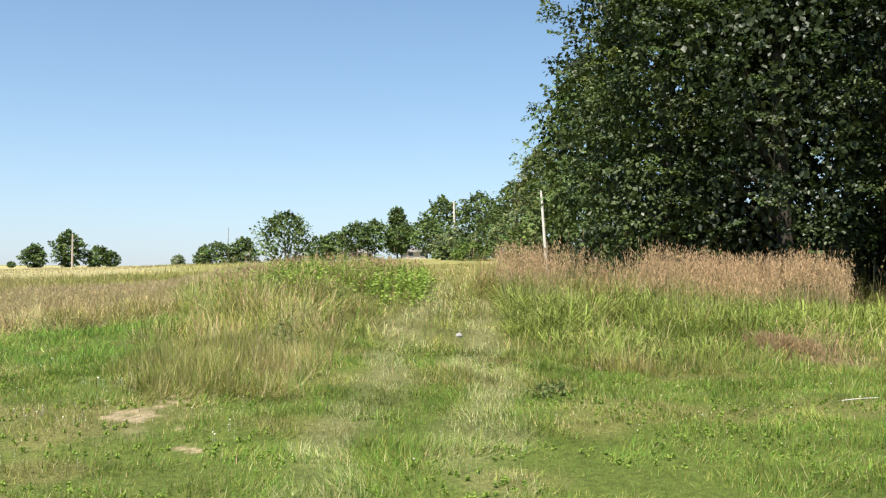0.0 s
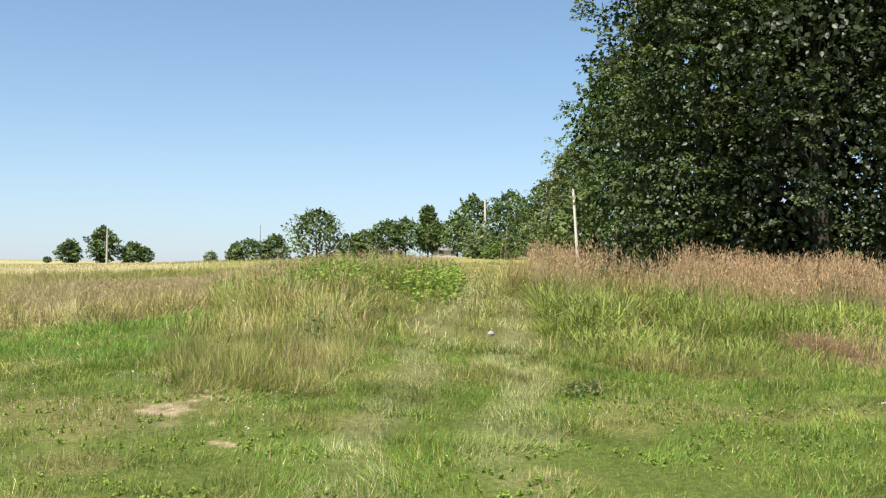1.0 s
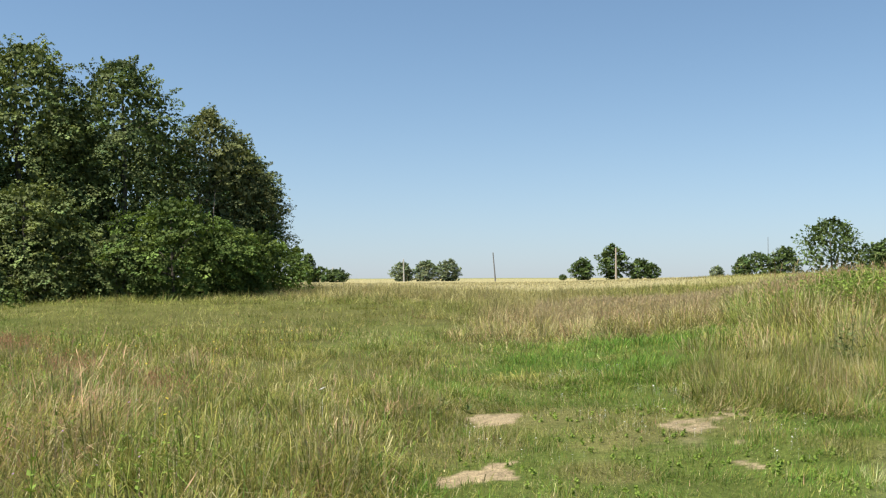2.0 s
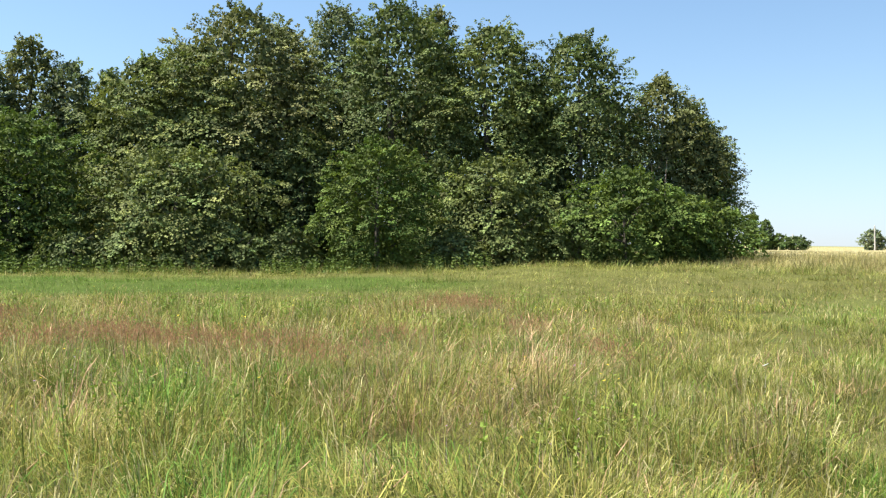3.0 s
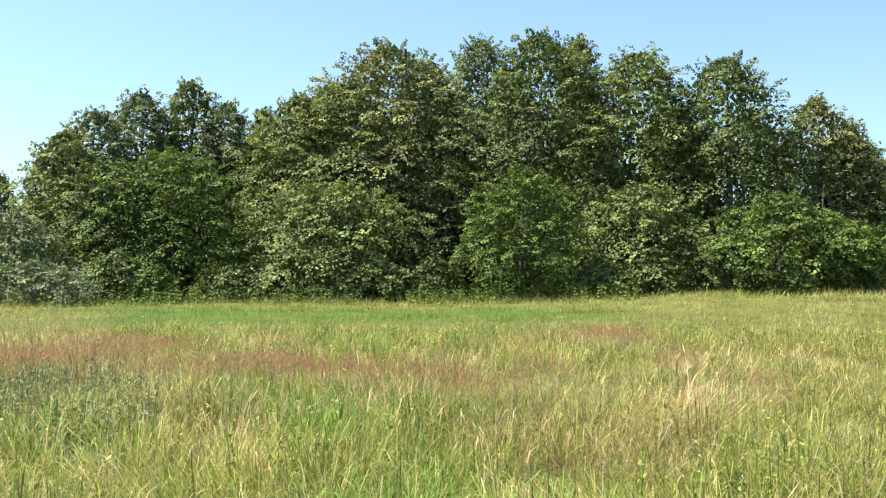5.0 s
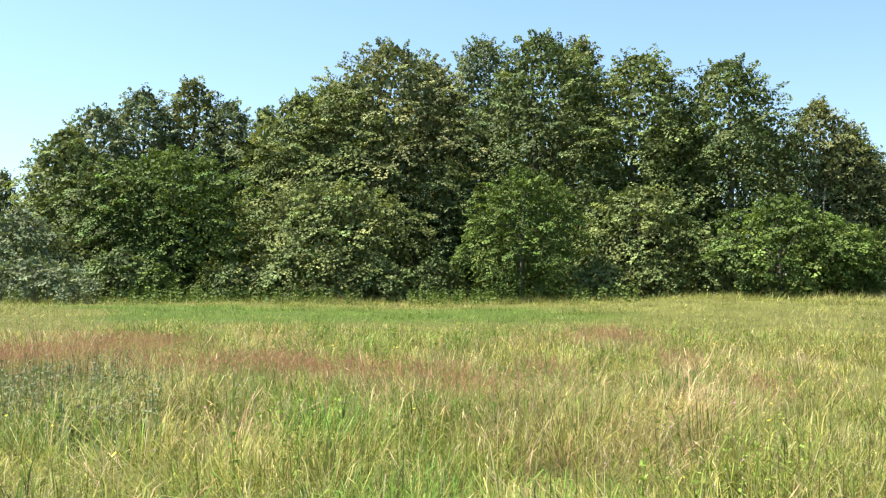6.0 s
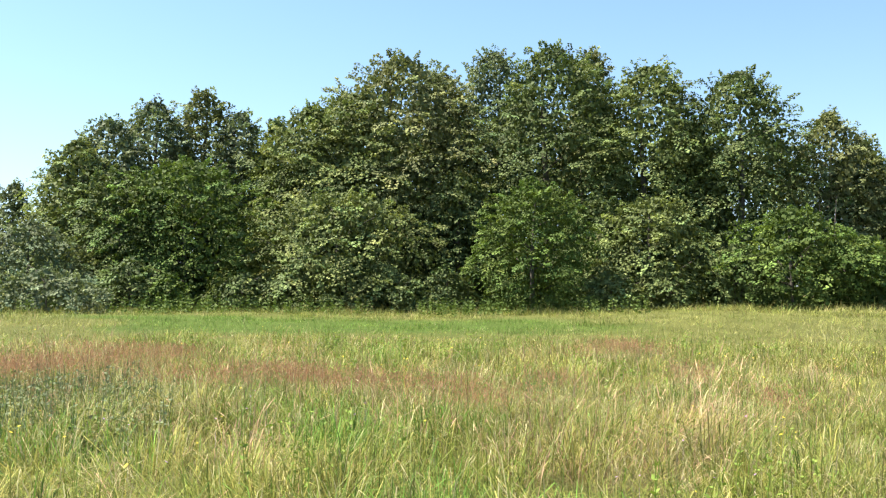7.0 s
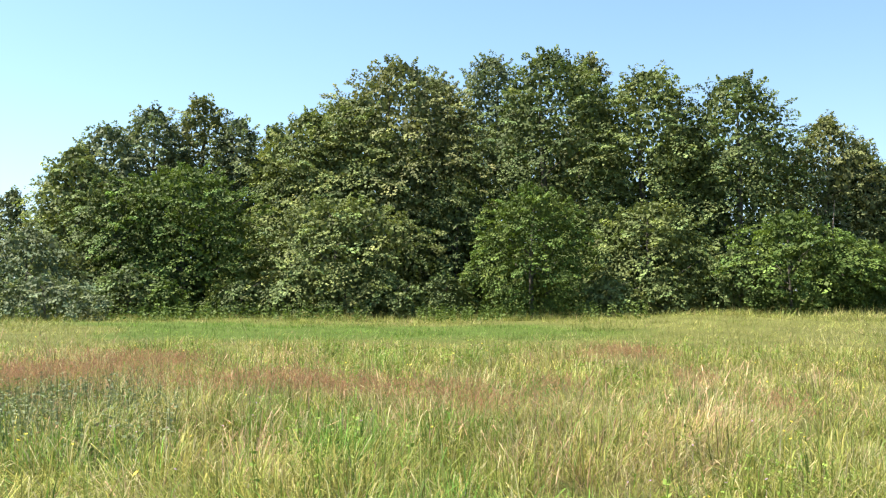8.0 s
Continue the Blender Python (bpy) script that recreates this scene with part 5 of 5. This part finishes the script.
weed_stand("weeds", "dark green low plants beside bare earth", 206, [(5.9 + rs.normal(0, 0.3), 8.9 + rs.normal(0, 0.12)) for _ in range(26)], 0.11, 0.09, GREEN)
weed_stand("weeds", "low green clover among the lawn grass", 207, [p for p in scatter(rs, 900, 36, 94, 6.2, 14, 0.7, 0.6) if zones(np.array(p[:1]), np.array(p[1:]))[1][0] < 0.2], 0.05, 0.03, WEED, slim=0.45, step=0.018, per=3)
weed_stand("weeds", "grey-green feathery weeds in the meadow", 208, scatter(rs, 240, -30, -17, 9, 14, 0.9, 0.3), 0.5, 0.07, GREY)
weed_stand("weeds", "green leafy weeds in the meadow", 209, scatter(rs, 260, -28, 20, 14, 24, 1.5, 0.62), 0.5, 0.08, WEED)
weed_stand("weeds", "green leafy weeds at the foot of the copse", 210, scatter(rs, 420, -24, 12, 39.5, 43.5, 2.0, 0.4), 0.7, 0.16, VIVID, step=0.14)


def flowers(name, label, seed, spots, height, size, tint):
    """Small flower heads: a five-sided cup on a thin stem each."""
    rs = np.random.RandomState(seed)
    m, n, b = material(name + "_petals", 0.7, 0.2)
    n.links.new(ramp(n, noise_tex(n, 20, 3), [(0.3, tuple(c * 0.8 for c in tint)), (0.7, tint)]), b.inputs["Base Color"])
    vs, fs, off = [], [], 0
    t = np.arange(5) * 2 * np.pi / 5
    for x, y in spots:
        z = float(ground_z(x, y)) + height * rs.uniform(0.7, 1.2)
        s = size * rs.uniform(0.6, 1.3)
        tilt = rs.normal(0, 0.3, 2)
        ring = np.c_[np.cos(t) * s, np.sin(t) * s, s * 0.35 + np.cos(t) * s * tilt[0] + np.sin(t) * s * tilt[1]] + (x, y, z)
        vs.append(np.r_[ring, [[x, y, z]], [[x - 0.0012, y, z - height * 1.3], [x + 0.0012, y, z - height * 1.3]]])
        i = np.arange(5)
        fs.append(np.r_[np.c_[i, np.roll(i, -1), np.full(5, 5)], [[5, 6, 7]]] + off)
        off += 8
    ob = new(name, make_mesh(name, np.concatenate(vs), [np.concatenate(fs)], m))
    return tagged(ob, label, "flowers", kind="stuff")


weed_stand("weeds", "dark grey-green leafy weeds in the meadow", 211, scatter(rs, 130, -28, -15, 8.5, 14, 1.3, 0.5), 0.45, 0.065, GREY, slim=0.34)
weed_stand("weeds", "dark green leafy weeds in the meadow", 212, scatter(rs, 130, -28, -16, 8.5, 13, 1.3, 0.52), 0.45, 0.065, GREEN, slim=0.34)
weed_stand("weeds", "light green leafy weeds between grass tufts", 213, [(2.6 + rs.normal(0, 0.35), 17.4 + rs.normal(0, 0.5)) for _ in range(44)] + scatter(rs, 60, -12, 22, 6.5, 11, 0.9, 0.6), 0.45, 0.07, WEED, slim=0.32)
flowers("clover_flowers", "small white clover flowers in short grass", 301, scatter(rs, 260, 36, 56, 8, 15, 0.8, 0.66) + scatter(rs, 60, 60, 94, 7, 13, 0.8, 0.7), 0.08, 0.0065, (0.75, 0.75, 0.68))
flowers("white_flowers", "white wild flower heads in tall grass", 302, [(4.5, 8.4), (21.3, 11.6), (22.0, 10.5), (24.5, 1.6), (24.0, 2.2), (17.5, 7.2)], 0.45, 0.03, (0.8, 0.8, 0.76))
flowers("yellow_flowers", "small yellow flowers in the meadow", 303, scatter(rs, 160, -28, 30, 6, 24, 1.0, 0.55), 0.42, 0.014, (0.72, 0.55, 0.05))
flowers("lilac_flowers", "small lilac flowers in the meadow", 304, scatter(rs, 36, -20, 20, 6, 14, 1.0, 0.5), 0.40, 0.010, (0.42, 0.25, 0.45))


def dead_stems():
    rs = np.random.RandomState(9)
    x, y = at(22.0, 51)
    root = thing("dead_tree", x, y, float(ground_z(x, y)), "bare dead stems among the green trees", "tree")
    for k in range(5):
        h = rs.uniform(4.0, 6.0)
        t = np.linspace(0, 1, 6)
        v, f = tube(np.c_[(rs.uniform(-0.5, 0.5) + t * rs.normal(0, 0.5)), rs.uniform(-0.3, 0.3) + t * rs.normal(0, 0.3), -0.2 + t * h], 0.05 * (1.1 - t) + 0.01, 6)
        part("stem", make_mesh("stem", v, [f], PALE_BARK, smooth=True), root)


dead_stems()


def stone(x, y, sx, sy, sz, label, tint):
    rs = np.random.RandomState(int(x * 100))
    m, n, b = material("field_stone", 0.9, 0.2)
    n.links.new(ramp(n, noise_tex(n, 8, 6), [(0.3, tuple(c * 0.6 for c in tint)), (0.7, tint)]), b.inputs["Base Color"])
    bm = bmesh.new()
    bmesh.ops.create_icosphere(bm, subdivisions=2, radius=1)
    for v in bm.verts:
        k = 1 + rs.normal(0, 0.07)
        v.co = Vector((v.co.x * sx * k, v.co.y * sy * k, max(v.co.z, -0.4) * sz * k))
    me = bpy.data.meshes.new("stone")
    bm.to_mesh(me)
    bm.free()
    me.materials.append(m)
    ob = new("stone", me)
    ob.location = (x, y, float(ground_z(x, y)) + sz * 0.3)
    return tagged(ob, label, "stone")


stone(14.85, 5.95, 0.07, 0.06, 0.05, "grey stone on the grassy track", (0.4, 0.38, 0.35))


def stick(x0, y0, x1, y1, label):
    """A thin pale stick lying on the grass, slightly bent."""
    m, n, b = material("pale_stick", 0.8, 0.2)
    n.links.new(ramp(n, noise_tex(n, 30, 4), [(0.3, (0.5, 0.46, 0.4)), (0.7, (0.78, 0.74, 0.66))]), b.inputs["Base Color"])
    s = np.linspace(0, 1, 7)
    p = np.c_[x0 + (x1 - x0) * s, y0 + (y1 - y0) * s + 0.02 * np.sin(s * 4), np.zeros(7)]
    p[:, 2] = ground_z(p[:, 0], p[:, 1]) + 0.085 + 0.02 * s
    v, f = join([tube(p, 0.0045 - 0.0015 * s, 6)])
    return tagged(new("stick", make_mesh("stick", v, f, m, smooth=True)), label, "stick")


stick(10.99, 0.03, 11.25, -0.31, "thin pale stick lying on the short grass")
